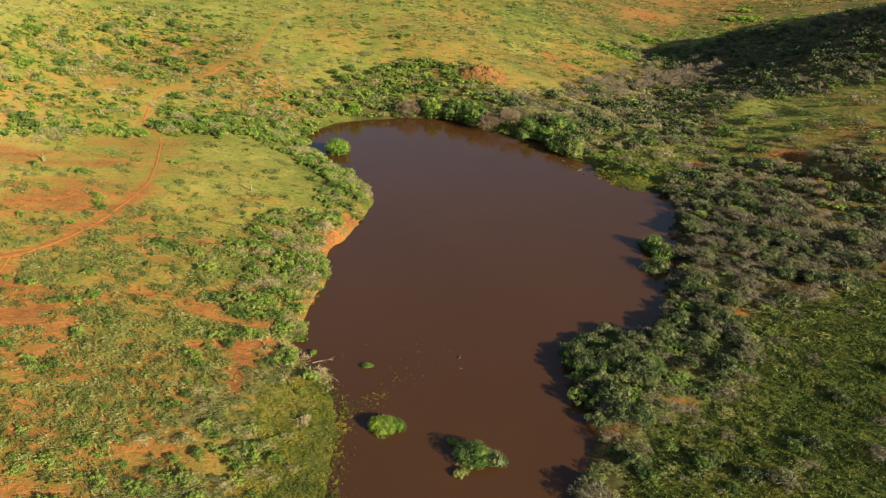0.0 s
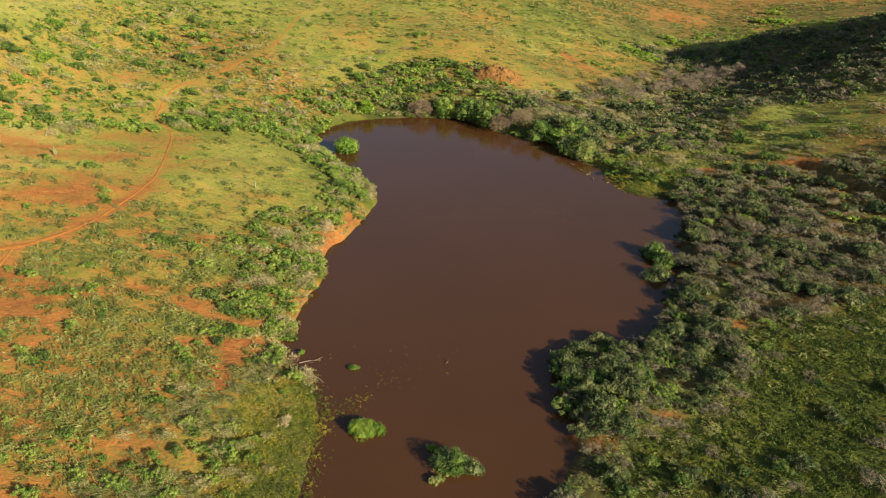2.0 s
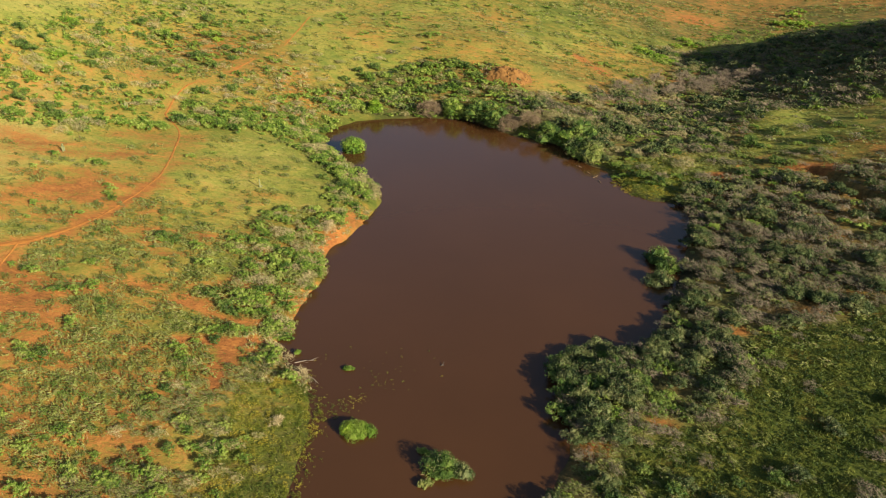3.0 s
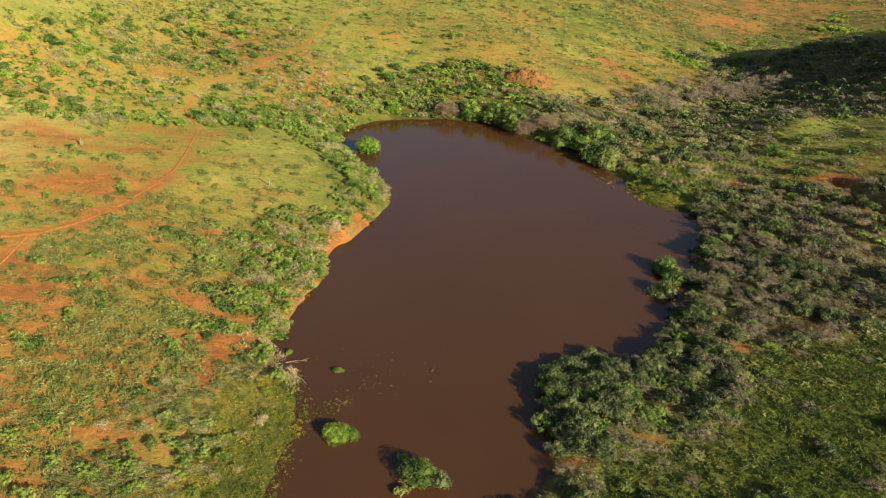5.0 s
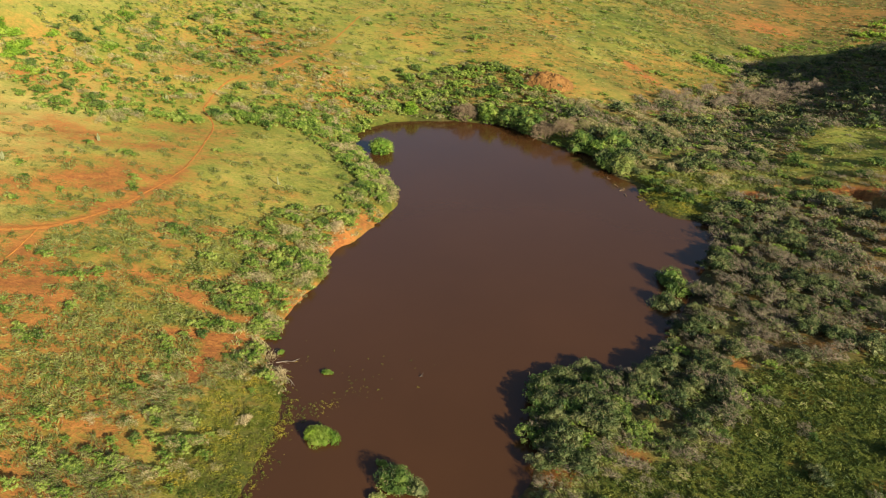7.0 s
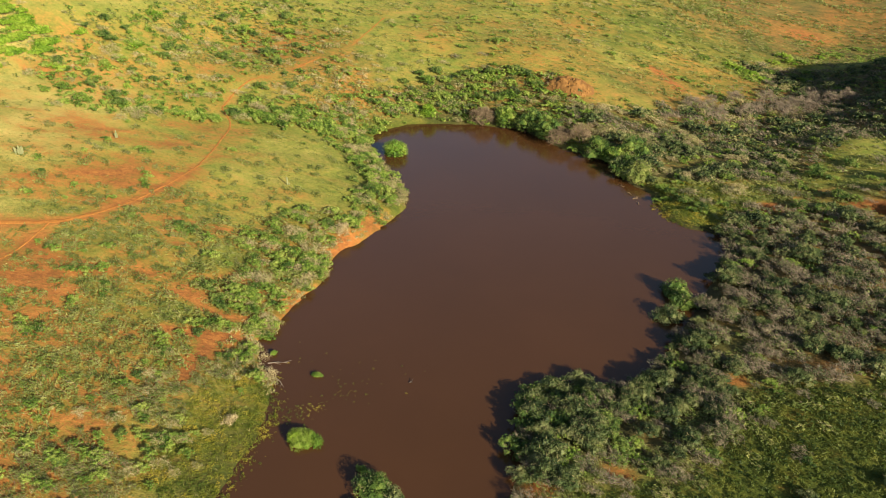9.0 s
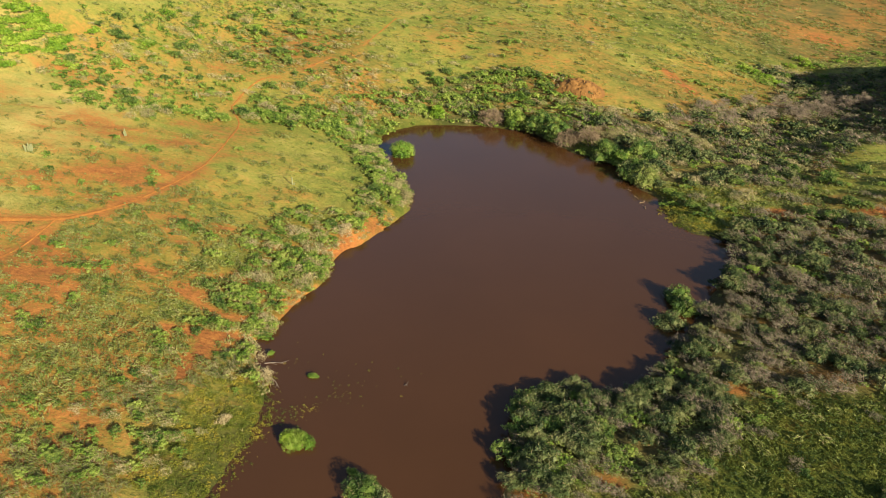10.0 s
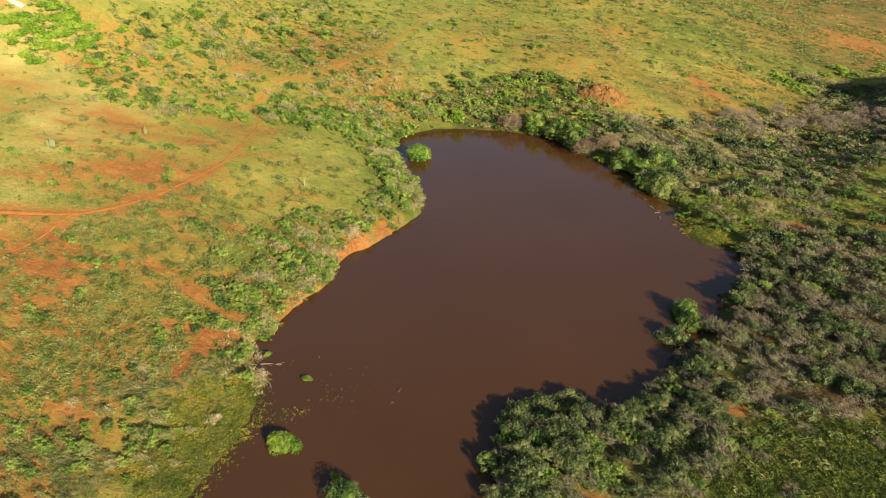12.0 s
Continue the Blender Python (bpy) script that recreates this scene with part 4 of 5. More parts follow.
stand("green_shrub", "fresh green cushion shrub on the hillside", "shrub", "shrubs on the slopes", [
    (-88.4, 144.5, 1.1), (-84.2, 145.2, 0.87), (-93.5, 189, 1.92), (-105.6, 184.6, 2.1), (-96, 165.2, 1.22), (-90.7, 163.2, 1.29), (-112.3, 122.7, 1.08), (-110, 125.7, 1.61), (-104.9, 124, 1.66), (-102.8, 124.7, 1.3),
    (-112.8, 150.9, 1.4), (-107.2, 147.4, 1.05), (-110, 143.2, 1.43), (-111.4, 139.4, 1.09), (-119, 176.5, 1.21), (-114.1, 181.1, 1.14), (-92.9, 134.5, 0.9), (-91.4, 129, 1.09), (-85.7, 133, 1.48), (-81.3, 135.3, 1.5),
    (-78.6, 136.3, 1.2), (-72.4, 143.1, 1.54), (-68.6, 141.9, 1.67), (-64.1, 141.3, 1.51), (-63.4, 147.6, 1.55), (-58.9, 144.4, 1.52), (-66.5, 150.2, 1.19), (-105.7, 194.7, 1.09), (-121.5, 169.4, 1.44), (-99.7, 192.1, 1.17)])
stand("green_shrub", "fresh green cushion shrub on the hillside", "shrub", "shrubs on the slopes", [
    (-89.3, 199.6, 1.09), (-72, 153.7, 1.05), (-69.8, 155.9, 0.9), (-64.5, 153.3, 1.2), (-70.3, 148.1, 1.18), (-77.4, 147.8, 1.03)])
stand("lime_shrub", "bright lime-green shrub on the hillside", "shrub", "shrubs on the slopes", [
    (-117.3, 131.1, 1.51), (-106.3, 186.5, 1.45), (-122.5, 169.7, 1.54), (-112.1, 150.3, 1.4), (-111.3, 168.5, 0.9), (-110.5, 139.3, 0.78), (-102.1, 135.7, 0.76), (-91.5, 187, 1.24), (-125, 137.1, 0.7), (-109.3, 152.2, 0.83)])
stand("tan_shrub", "half-bare tan shrub on the hillside", "dry shrub", "dry shrubs on the slopes", [
    (-115, 164.9, 1.46), (-112.7, 165, 1.29), (-114, 144.8, 1.56), (-111.3, 143.1, 1.16), (-120.9, 150.3, 0.88), (-110.5, 187.7, 1.41), (-92.5, 126.2, 1.26), (-92.3, 122.7, 1.03), (-89.8, 125.5, 1.04), (-104.6, 146.7, 0.86),
    (-74.3, 140.4, 1.26), (-114, 142.8, 1), (-102.7, 153.5, 0.89), (-106.8, 170.2, 1.05), (-104.2, 171.2, 0.97), (-93.9, 170.9, 0.87), (-103.6, 131.4, 0.94), (-97, 130.2, 0.93), (-105.4, 119.1, 0.88), (-93.8, 184.9, 1.01),
    (-89.5, 189.8, 1.12), (-83.7, 150.7, 0.86), (-111.9, 129.5, 0.87)])
stand("green_shrub", "broad fresh green shrub on the eroded bank", "shrub", "shrubs on the slopes", [
    (-38.8, 107, 0.95), (-35, 112.3, 1.03), (-31.6, 110.9, 1.32), (-29.7, 117.8, 1.07), (-29, 121.8, 1.15), (-36.2, 103, 1.03), (-39.7, 101.7, 0.97), (-39.4, 99.2, 1.01), (-43.1, 98.6, 1.01), (-34.3, 98.1, 1.27),
    (-31.5, 98.7, 1.05), (-37.3, 92.1, 1.07), (-33.5, 93.9, 1.23), (-30.5, 95.6, 1.13), (-33.4, 85.3, 1.1), (-31.1, 87.4, 1.17), (-28.9, 85.2, 1.1), (-36.5, 85, 0.91), (-33.3, 81.9, 0.83), (-30.8, 82.3, 0.98),
    (-29, 80.6, 1.01), (-27.1, 81.5, 0.77), (-26.7, 79.5, 0.81), (-33.5, 77.8, 0.95), (-36.9, 76.5, 0.85), (-37.2, 74, 0.56), (-41.3, 95.4, 0.82), (-28.5, 96.6, 0.82)])
stand("dark_shrub", "dark green rounded shrub among bank scrub", "shrub", "shrubs on the slopes", [
    (-41.7, 106.5, 0.5), (-34.1, 108.9, 0.55), (-32.2, 120.3, 0.65), (-33.5, 118.1, 0.59), (-40, 84, 0.68), (-36.9, 82.1, 0.71), (-34.3, 89.5, 0.44), (-29.4, 79, 0.52), (-38.4, 125.8, 0.56), (-36.1, 101.8, 0.58),
    (-34.1, 124, 0.72), (-54.1, 95.3, 0.62), (-51.9, 95.2, 0.57)])
stand("green_shrub", "green wind-combed shrub along the upper bank", "shrub", "shrubs on the slopes", [
    (-49.6, 138.9, 0.95), (-46.5, 137.8, 1.16), (-42.7, 135.2, 1.2), (-43.1, 140.6, 0.95), (-37.9, 131.6, 1.24), (-35.1, 131.9, 1.17), (-33.1, 125.1, 1.12), (-31, 125.5, 1.12), (-29.1, 123.6, 0.84), (-40.2, 132.8, 0.91),
    (-52.2, 140.9, 0.89), (-45.8, 141.2, 0.81)])
stand("tan_shrub", "pale bleached half-bare shrub on the bank", "dry shrub", "dry shrubs on the slopes", [
    (-32.7, 101, 1.26), (-31.2, 101.4, 0.99), (-33.7, 104.3, 0.95), (-32.2, 109.9, 0.64), (-28.2, 89.2, 0.75), (-28.4, 92.4, 0.66), (-27.7, 96.7, 0.53), (-35.1, 106, 0.68), (-28.1, 87.5, 0.59), (-35.4, 129.9, 0.73),
    (-32.4, 129.9, 0.72), (-44.3, 138.5, 0.7), (-37.7, 138.1, 0.63), (-34.6, 84.1, 0.48), (-37.7, 87.8, 0.65)])
stand("dark_shrub", "flat dark green bush on the grassy rise", "shrub", "shrubs on the slopes", [
    (45, 160.8, 1.18), (59.1, 161, 0.97), (48.3, 151.6, 1), (45.6, 145.3, 0.92), (42, 146.1, 0.98), (51.1, 168.1, 0.79), (28.7, 155.6, 0.89), (39, 167.1, 0.81), (55.8, 155.2, 0.73), (45.5, 165.6, 0.73),
    (22.1, 143.4, 0.84), (25.3, 141.7, 0.72), (19.3, 146.6, 0.75), (8.5, 153.9, 1.22), (12, 153, 1.03), (51.1, 151.2, 0.61), (63.3, 168.7, 0.71)])
stand("bare_shrub", "grey half-bare bush on the grassy rise", "dry shrub", "dry shrubs on the slopes", [
    (56.4, 169.2, 1.25), (56.2, 154.7, 0.96), (40.2, 150.8, 0.84), (40.2, 159.3, 1.02), (34.2, 157.2, 1.02), (36.1, 151.2, 0.85), (29.8, 150.5, 0.86), (52.9, 150.5, 0.75), (49.2, 165.6, 0.76), (26.2, 144, 0.9),
    (22.5, 147.2, 0.99), (51.1, 155.9, 0.78), (35.6, 166.5, 0.93), (59, 154.2, 0.89), (43, 147.8, 0.7)])
stand("green_shrub", "small fresh green bush beside the marsh", "shrub", "shrubs on the slopes", [
    (28.9, 144.2, 0.85), (16.9, 149.1, 0.83), (20.1, 151.3, 0.84), (54.2, 160.8, 0.75), (42.5, 155, 0.68), (48.2, 160.7, 0.69), (62, 172.9, 0.93), (47.1, 171.7, 0.89), (23.8, 140.6, 0.78), (25.9, 140.1, 0.71),
    (18.9, 144.2, 0.74), (49.4, 144.4, 0.69), (45.2, 181.1, 0.94)])
stand("lime_shrub", "lush lime-green shrub at the gully head", "shrub", "shrubs on the slopes", [
    (24.2, 250.8, 1.63), (27.2, 249.9, 1.73), (30.4, 249, 1.72), (33, 247.5, 1.38), (40.1, 280.3, 1.78), (42.1, 276.4, 1.64), (36.9, 272.6, 1.39), (45.9, 256.8, 1.41), (48.2, 254, 1.29), (53.4, 233.5, 1.08),
    (51.1, 288.2, 1.33), (86.1, 335.8, 2.04), (89.8, 333.3, 2.02), (82.8, 333.4, 1.76), (93.1, 335.1, 1.89), (81, 335, 1.64), (89.4, 345.7, 2.09), (93.2, 351.4, 1.69)])
stand("green_shrub", "green shrub scattered over the far slope", "shrub", "shrubs on the slopes", [
    (35.7, 261.7, 1.45), (45.5, 277, 1.64), (54.6, 295.3, 1.61), (58.3, 302.5, 1.52), (42.7, 261.8, 1.44), (47.4, 266.4, 1.35), (23.5, 215.4, 1.23), (25.1, 213.4, 1.12), (12.8, 222.8, 0.98), (14.6, 221.8, 0.98),
    (3.2, 253, 0.89), (6.1, 251, 0.88), (16.3, 247.8, 1.29), (66.1, 319.9, 1.46), (21.1, 217.2, 0.96), (-36.7, 206.5, 1.25), (-34.8, 207.8, 1.06), (-7, 219.6, 1.18), (2.3, 220.8, 0.89), (-13.2, 197.6, 0.72),
    (-17.3, 186, 0.87), (20.3, 198.8, 1.06), (17.5, 197.1, 1.06)])
stand("bare_shrub", "leafless mauve-grey bush in the far gully", "dry shrub", "dry shrubs on the slopes", [
    (34.1, 268.4, 1.11), (43.9, 266.2, 1.09), (53.9, 271.9, 1.43), (-37.9, 197.8, 0.9), (-44.6, 195.3, 0.99), (-16.9, 220.9, 0.87), (33.9, 207.7, 1.32), (36.3, 215.9, 1.36), (39.2, 215.3, 1.54), (42.2, 217.6, 1.54),
    (45, 218.7, 1.54), (46.3, 208.8, 1.3), (49.1, 210.6, 1.3), (51.4, 207.5, 1.28), (20.3, 199.7, 1.29), (17.8, 192.1, 1.42), (22.5, 197.6, 1.19), (42.5, 203, 1.1), (51.7, 223, 1.19), (54.8, 226.1, 1.11),
    (49.5, 229.3, 1.13), (46.7, 230.3, 1.24)])
stand("green_shrub", "leafy green shrub behind the far shore", "shrub", "shrubs on the slopes", [
    (-56.3, 168.6, 1.19), (-54, 165.9, 1.51), (-50.9, 167, 1.18), (-60, 163.5, 1.25), (-63.1, 160.6, 1.16), (-46.8, 181.2, 1.77), (-43, 183.5, 1.34), (-44.8, 169.6, 1.27), (-41.5, 170.8, 1.1), (-37.7, 172.4, 1.19),
    (-35.4, 173.1, 1.02), (-36.1, 178.8, 1.56), (-40.2, 177.5, 1.3), (-34.3, 182.8, 1.32), (-42.8, 176.4, 1.13), (-49.9, 173.2, 0.95), (-34.3, 187.7, 1.16), (-29.9, 188.3, 1.07), (-25.1, 182.1, 1.3), (-53.3, 172.2, 0.95),
    (-47.1, 175.7, 1.04), (-55, 152.8, 0.95), (-52.9, 152.7, 0.87), (-54.8, 143.8, 0.98), (-57.3, 154.5, 0.88)])
stand("dark_shrub", "dark green shrub behind the far shore", "shrub", "shrubs on the slopes", [
    (-23, 190.9, 0.98), (-26.5, 192.6, 0.91), (-32.9, 190.7, 0.92), (-19.2, 187.8, 0.82), (-39.1, 188.1, 0.84), (-46.6, 186.9, 0.84), (-50.2, 183.8, 0.76), (-52.1, 178.7, 0.67), (-31.8, 179.6, 0.95), (-27.7, 180.7, 0.88),
    (-21.7, 180.4, 0.87), (-56.4, 158.8, 0.69), (-59, 158.1, 0.62), (-38, 175.7, 0.8)])
stand("tan_shrub", "pale tan half-bare shrub behind the shore", "dry shrub", "dry shrubs on the slopes", [
    (-18.2, 181, 0.91), (-19.5, 177.7, 0.74), (-12.9, 182.6, 1.24), (-8.6, 182.3, 1.23), (-4.7, 180.7, 1.22), (-1.7, 179, 1.04), (-47.8, 171.6, 0.83), (-48.6, 166, 0.73), (-54.5, 160.9, 0.72), (-46.7, 191.7, 0.89),
    (-57.2, 181.7, 0.96), (-57.6, 175.2, 0.93), (-55.7, 185.9, 0.88), (-62.2, 175, 0.94), (-52.2, 189.2, 0.8), (3.3, 182.7, 0.97), (5.5, 187.4, 0.91)])
stand("low_scrub", "low grey-green scrub patch on red earth", "low scrub", "low scrubs on the slopes", [
    (-99.8, 111.6, 1.32), (-87.7, 109.6, 1.07), (-84.9, 109.2, 1.2), (-83.6, 112.1, 1.22), (-80.7, 111.5, 0.93), (-71.6, 109.4, 0.9), (-68.5, 110.1, 0.9), (-69.9, 101.1, 0.79), (-69.3, 102.5, 0.8), (-73.6, 89.9, 0.8),
    (-72.9, 91, 0.87), (-72.6, 93.3, 0.82), (-62.1, 102.8, 0.99), (-66.1, 102, 0.79), (-50.7, 107.8, 0.73), (-64.5, 91.3, 0.8), (-49, 94.8, 0.91), (-53.8, 92.6, 0.91), (-44.9, 93.1, 0.9), (-46.4, 89.2, 0.82),
    (-47.7, 86.8, 0.75), (-52.7, 86.8, 0.81), (-55, 84.5, 0.74), (-54.2, 80.9, 0.78), (-60.7, 79.3, 0.84), (-58.3, 79.9, 1), (-68.8, 81.5, 0.69), (-66.5, 87.2, 0.78), (-69.4, 85.6, 0.71), (-41.2, 92, 0.71)])
stand("green_shrub", "small fresh green shrub on the open flat", "shrub", "shrubs on the slopes", [
    (-78.5, 113.6, 0.98), (-76.9, 113.4, 0.72), (-69.8, 105.8, 0.62), (-71.3, 106.6, 0.62), (-62.5, 128.1, 0.49), (-56.9, 100.1, 0.52), (-54, 94.4, 0.73), (-52.2, 94.5, 0.61), (-50.9, 108.4, 0.49), (-62.5, 82.6, 0.42),
    (-60.5, 77.9, 0.75), (-58.3, 78.7, 0.85), (-56.7, 80.3, 0.76), (-64.7, 92.2, 0.39)])


stand("green_shrub", "leafy green shrub on the marshy near bank", "shrub", "shrubs on the slopes", [
    (-26.8, 73.8, 0.98), (-22.4, 70.8, 0.95), (-28, 57, 0.68), (-22.2, 57.1, 0.6), (-25.3, 53.5, 0.62), (-29.4, 80.1, 0.81), (-30.2, 59.2, 0.66), (-32.4, 52.4, 0.73),
    (-35.5, 51.1, 0.72), (-28.5, 50.8, 0.71), (-27.4, 79, 0.61), (-32.2, 78, 0.79), (-35.5, 77.4, 0.79), (-29.8, 72.6, 0.44), (-34.2, 66.1, 0.5)])
stand("tan_shrub", "grey-green half-bare shrub on the near bank", "dry shrub", "dry shrubs on the slopes", [
    (-26.2, 57.5, 0.81), (-24, 58.6, 0.67), (-23.8, 54.8, 0.68), (-26.2, 52.5, 0.7), (-22, 60.6, 0.49), (-35.1, 65.7, 0.69), (-35.5, 70.2, 0.55), (-33.2, 63.2, 0.67),
    (-30.1, 52.9, 0.78), (-26.6, 60, 0.57), (-33, 57.9, 0.75), (-21.8, 54.2, 0.53), (-19.9, 56, 0.47), (-37.8, 56.9, 0.63), (-28.3, 70.5, 0.46)])
stand("dark_shrub", "small dark green shrub on the near bank", "shrub", "shrubs on the slopes", [
    (-36.1, 64.7, 0.42), (-34, 50.6, 0.51), (-31, 56.4, 0.42), (-35.4, 81.2, 0.49), (-39.3, 51.2, 0.46), (-35, 75.1, 0.46), (-23.6, 71.7, 0.41), (-28.4, 72.8, 0.38)])


for x, y, size in [(11.6, 80.2, 1.2), (13.4, 83.4, 1.2), (12.6, 77.2, 1.1), (15.6, 86.4, 1.1), (16, 80, 1.15), (14.2, 74.6, 1.0), (19.5, 77.5, 1.05), (18.5, 84, 1.0)]:
    landmark("thicket_tree", x, y, size, "broad dark green thorn tree on the pond's promontory", "thorn tree")
for x, y, size in [(13.3, 68.2, 0.75), (17.2, 61.4, 0.8), (15.5, 63.6, 0.6), (12.2, 58.5, 0.7), (21, 68.6, 0.6), (25.2, 63.1, 0.55), (29.1, 74.4, 0.6), (24.5, 70.5, 0.6)]:
    landmark("thicket_tree" if size != 0.6 else "bare_shrub", x, y, size, "low leafy bush between the pond and the meadow", "bush")


for x, y, size in [(42, 74, 0.55), (47, 73.3, 0.6), (45.5, 70.5, 0.6), (41.6, 92.4, 0.6), (49, 93, 0.6), (34.2, 66.3, 0.6), (28.8, 61, 0.65), (35.5, 62.9, 0.6), (27.6, 66.6, 0.6), (50, 80, 0.7), (30.6, 61.1, 0.5), (32.6, 60.4, 0.6), (36.6, 66.6, 0.65), (43, 66.3, 0.6), (41.7, 75.5, 0.5), (41, 82, 0.6), (54, 68, 0.8), (52, 62, 0.8), (56, 76, 0.7)]:
    landmark("bare_shrub" if size == 0.6 else "thicket_tree", x, y, size, "small lone bush in the green meadow", "bush")


stand("dark_shrub", "leafy deep green shrub on the pond's promontory", "shrub", "shrubs on the promontory", [
    (10.6, 81.6, 1.0), (11.0, 79.2, 1.05), (11.4, 82.6, 1.0), (13.0, 84.6, 0.95), (12.2, 75.8, 0.95), (15.4, 77.2, 0.9), (17.6, 81.4, 0.95), (11.4, 72.0, 0.9), (21.4, 77.2, 0.75), (22.9, 75.6, 0.7), (20.4, 79.4, 0.8)])
stand("green_shrub", "fresh green shrub filling the promontory thicket", "shrub", "shrubs on the promontory", [
    (14.6, 81.6, 1.15), (16.6, 84.2, 1.1), (13.8, 72.8, 0.95), (17.0, 75.4, 1.0), (19.8, 74.8, 0.85), (24.2, 77.0, 0.8), (21.0, 82.0, 0.95), (24.8, 74.8, 0.7), (18.4, 72.2, 0.8)])
stand("dark_shrub", "low dark green bush casting a long shadow", "bush", "bushes in the meadow", [
    (34.5, 65.4, 0.57), (24, 62.2, 0.56), (30.4, 64.6, 0.41), (42, 74.5, 0.35), (41.8, 80.5, 0.4), (26.6, 59.1, 0.42), (20.8, 64.5, 0.48), (18.1, 59.7, 0.62), (32.4, 78.1, 0.44)])
stand("bare_shrub", "grey-brown half-bare bush at the meadow edge", "bush", "bushes in the meadow", [
    (36.3, 66, 0.59), (25.4, 58.6, 0.41), (41, 80.8, 0.55), (44.7, 70.9, 0.53), (29.5, 73.6, 0.72), (24.8, 68.7, 0.58), (32.9, 80.3, 0.55), (36.2, 85.5, 0.53), (27.3, 79.9, 0.64), (29.1, 78.8, 0.51), (25, 74.3, 0.53), (27.7, 67.7, 0.45)])


def reed_shapes(mat, radius, tall, count, size, upright=0.45, narrow=0.32):
    out = []
    for k in range(4):
        rng = np.random.RandomState(900 + k)
        lobes = crown_lobes(rng, radius, tall, 5, 0.75)
        out.append([("blade_mass", leaves(rng, lobes, count, size, upright, narrow), mat)])
    return out


def island(name, x, y, length, wide, tall, turn, count, label, mat=MAT_REED, ragged=0.2, ground_level=0.0, leaf=0.10, upright=0.3, narrow=0.5):
    """A clump of waterside growth that stands in the pond."""
    rng = np.random.RandomState(int(abs(x * 10 + y)))
    lobes = []
    for k in range(16):
        a, d = k * 2.4, math.sqrt((k + 0.5) / 16) * 0.8
        r = 0.28 * wide * rng.uniform(0.6, 1.4) * (1 + ragged * rng.uniform(-0.5, 0.3))
        d *= 1 + ragged * rng.uniform(-0.3, 0.45)
        lobes.append((math.cos(a) * d * length / 2, math.sin(a) * d * wide / 2, max(0.1, tall * (1 - 0.6 * d * d) * (1 + ragged * rng.uniform(-0.5, 0.4)) - r * 0.6 * rng.uniform(0.7, 1.1)), r, 0.75))
    for k in range(12):
        a = k * 0.524 + rng.uniform(-0.15, 0.15)
        lobes.append((math.cos(a) * length * 0.40, math.sin(a) * wide * 0.40, 0.1, 0.13 * wide * rng.uniform(0.7, 1.2), 0.8))
        if tall > 1.5:
            lobes.append((math.cos(a) * length * 0.36, math.sin(a) * wide * 0.36, 0.24 * tall, 0.2 * wide * rng.uniform(0.8, 1.1), 0.85))
    stalks = joined([limb((p[0] * 0.8, p[1] * 0.8, -0.5), (p[0], p[1], p[2]), 0.05, 0.02) for p in lobes])
    return planted(name, [("stem", stalks, MAT_BARK), ("foliage", joined([leaves(rng, lobes, int(count * 4), leaf, upright, narrow), bodies(rng, lobes)]), mat),
                          ("twig_mass", leaves(rng, lobes, int(count * (0.05 + 0.35 * ragged)), 0.24, narrow=0.06, radial=1.0), MAT_TWIG)], pose(x, y, ground_level, 0, 0, turn), label, "bush")


island("reed_island", -11.5, 64.3, 4.7, 2.5, 1.0, 6, 1500, "oval bright green reed clump standing in the pond", MAT_REED, 0.1, leaf=0.15, upright=0.6, narrow=0.16)
island("reed_tuft", -12.6, 64.0, 1.5, 1.4, 1.25, 0, 260, "vivid green leafy tuft beside the reed clump", MAT_LIME, 0.3, leaf=0.085)
island("bush_island", -0.6, 60.9, 4.0, 3.4, 1.55, 20, 1500, "ragged green bush standing alone in brown water", MAT_LEAF, 0.8, leaf=0.085)
island("bush_island", 1.5, 60.8, 2.6, 2.2, 0.9, -10, 420, "low end of the ragged bush in the water", MAT_TREE, 0.9, leaf=0.085)
island("weed_tuft", -3.2, 62.9, 1.6, 0.9, 0.4, 0, 110, "low sprig of green weed in brown water", MAT_SHRUB, 0.8)
island("weed_tuft", -2.0, 58.4, 1.9, 1.0, 0.5, 30, 140, "low sprig of olive weed in brown water", MAT_SCRUB, 0.9)
island("reed_island", -39.7, 147.0, 5.4, 4.4, 3.0, 10, 1500, "domed bright green bush in the pond's far corner", MAT_REED, 0.15, leaf=0.13, upright=0.45, narrow=0.3)
island("waterside_bush", 24.2, 112.6, 3.8, 3.8, 2.1, 20, 700, "leafy green bush rising out of the water's edge", MAT_LEAF, 0.8, leaf=0.11)
island("waterside_bush", 25.6, 110.0, 3.6, 3.6, 1.9, 70, 600, "green bush standing in shallow water", MAT_LEAF, 0.8, leaf=0.11)
island("waterside_bush", 24.2, 105.8, 4.6, 3.2, 1.5, 0, 750, "low green bush leaning over the brown water", MAT_TREE, 0.9)
island("weed_patch", -16.3, 75.0, 1.9, 0.8, 0.3, 10, 160, "small patch of green weed floating in the pond", MAT_SHRUB)
island("weed_tuft", -24.0, 76.6, 0.9, 0.8, 0.5, 0, 90, "little bright green tuft at the water's edge", MAT_REED)


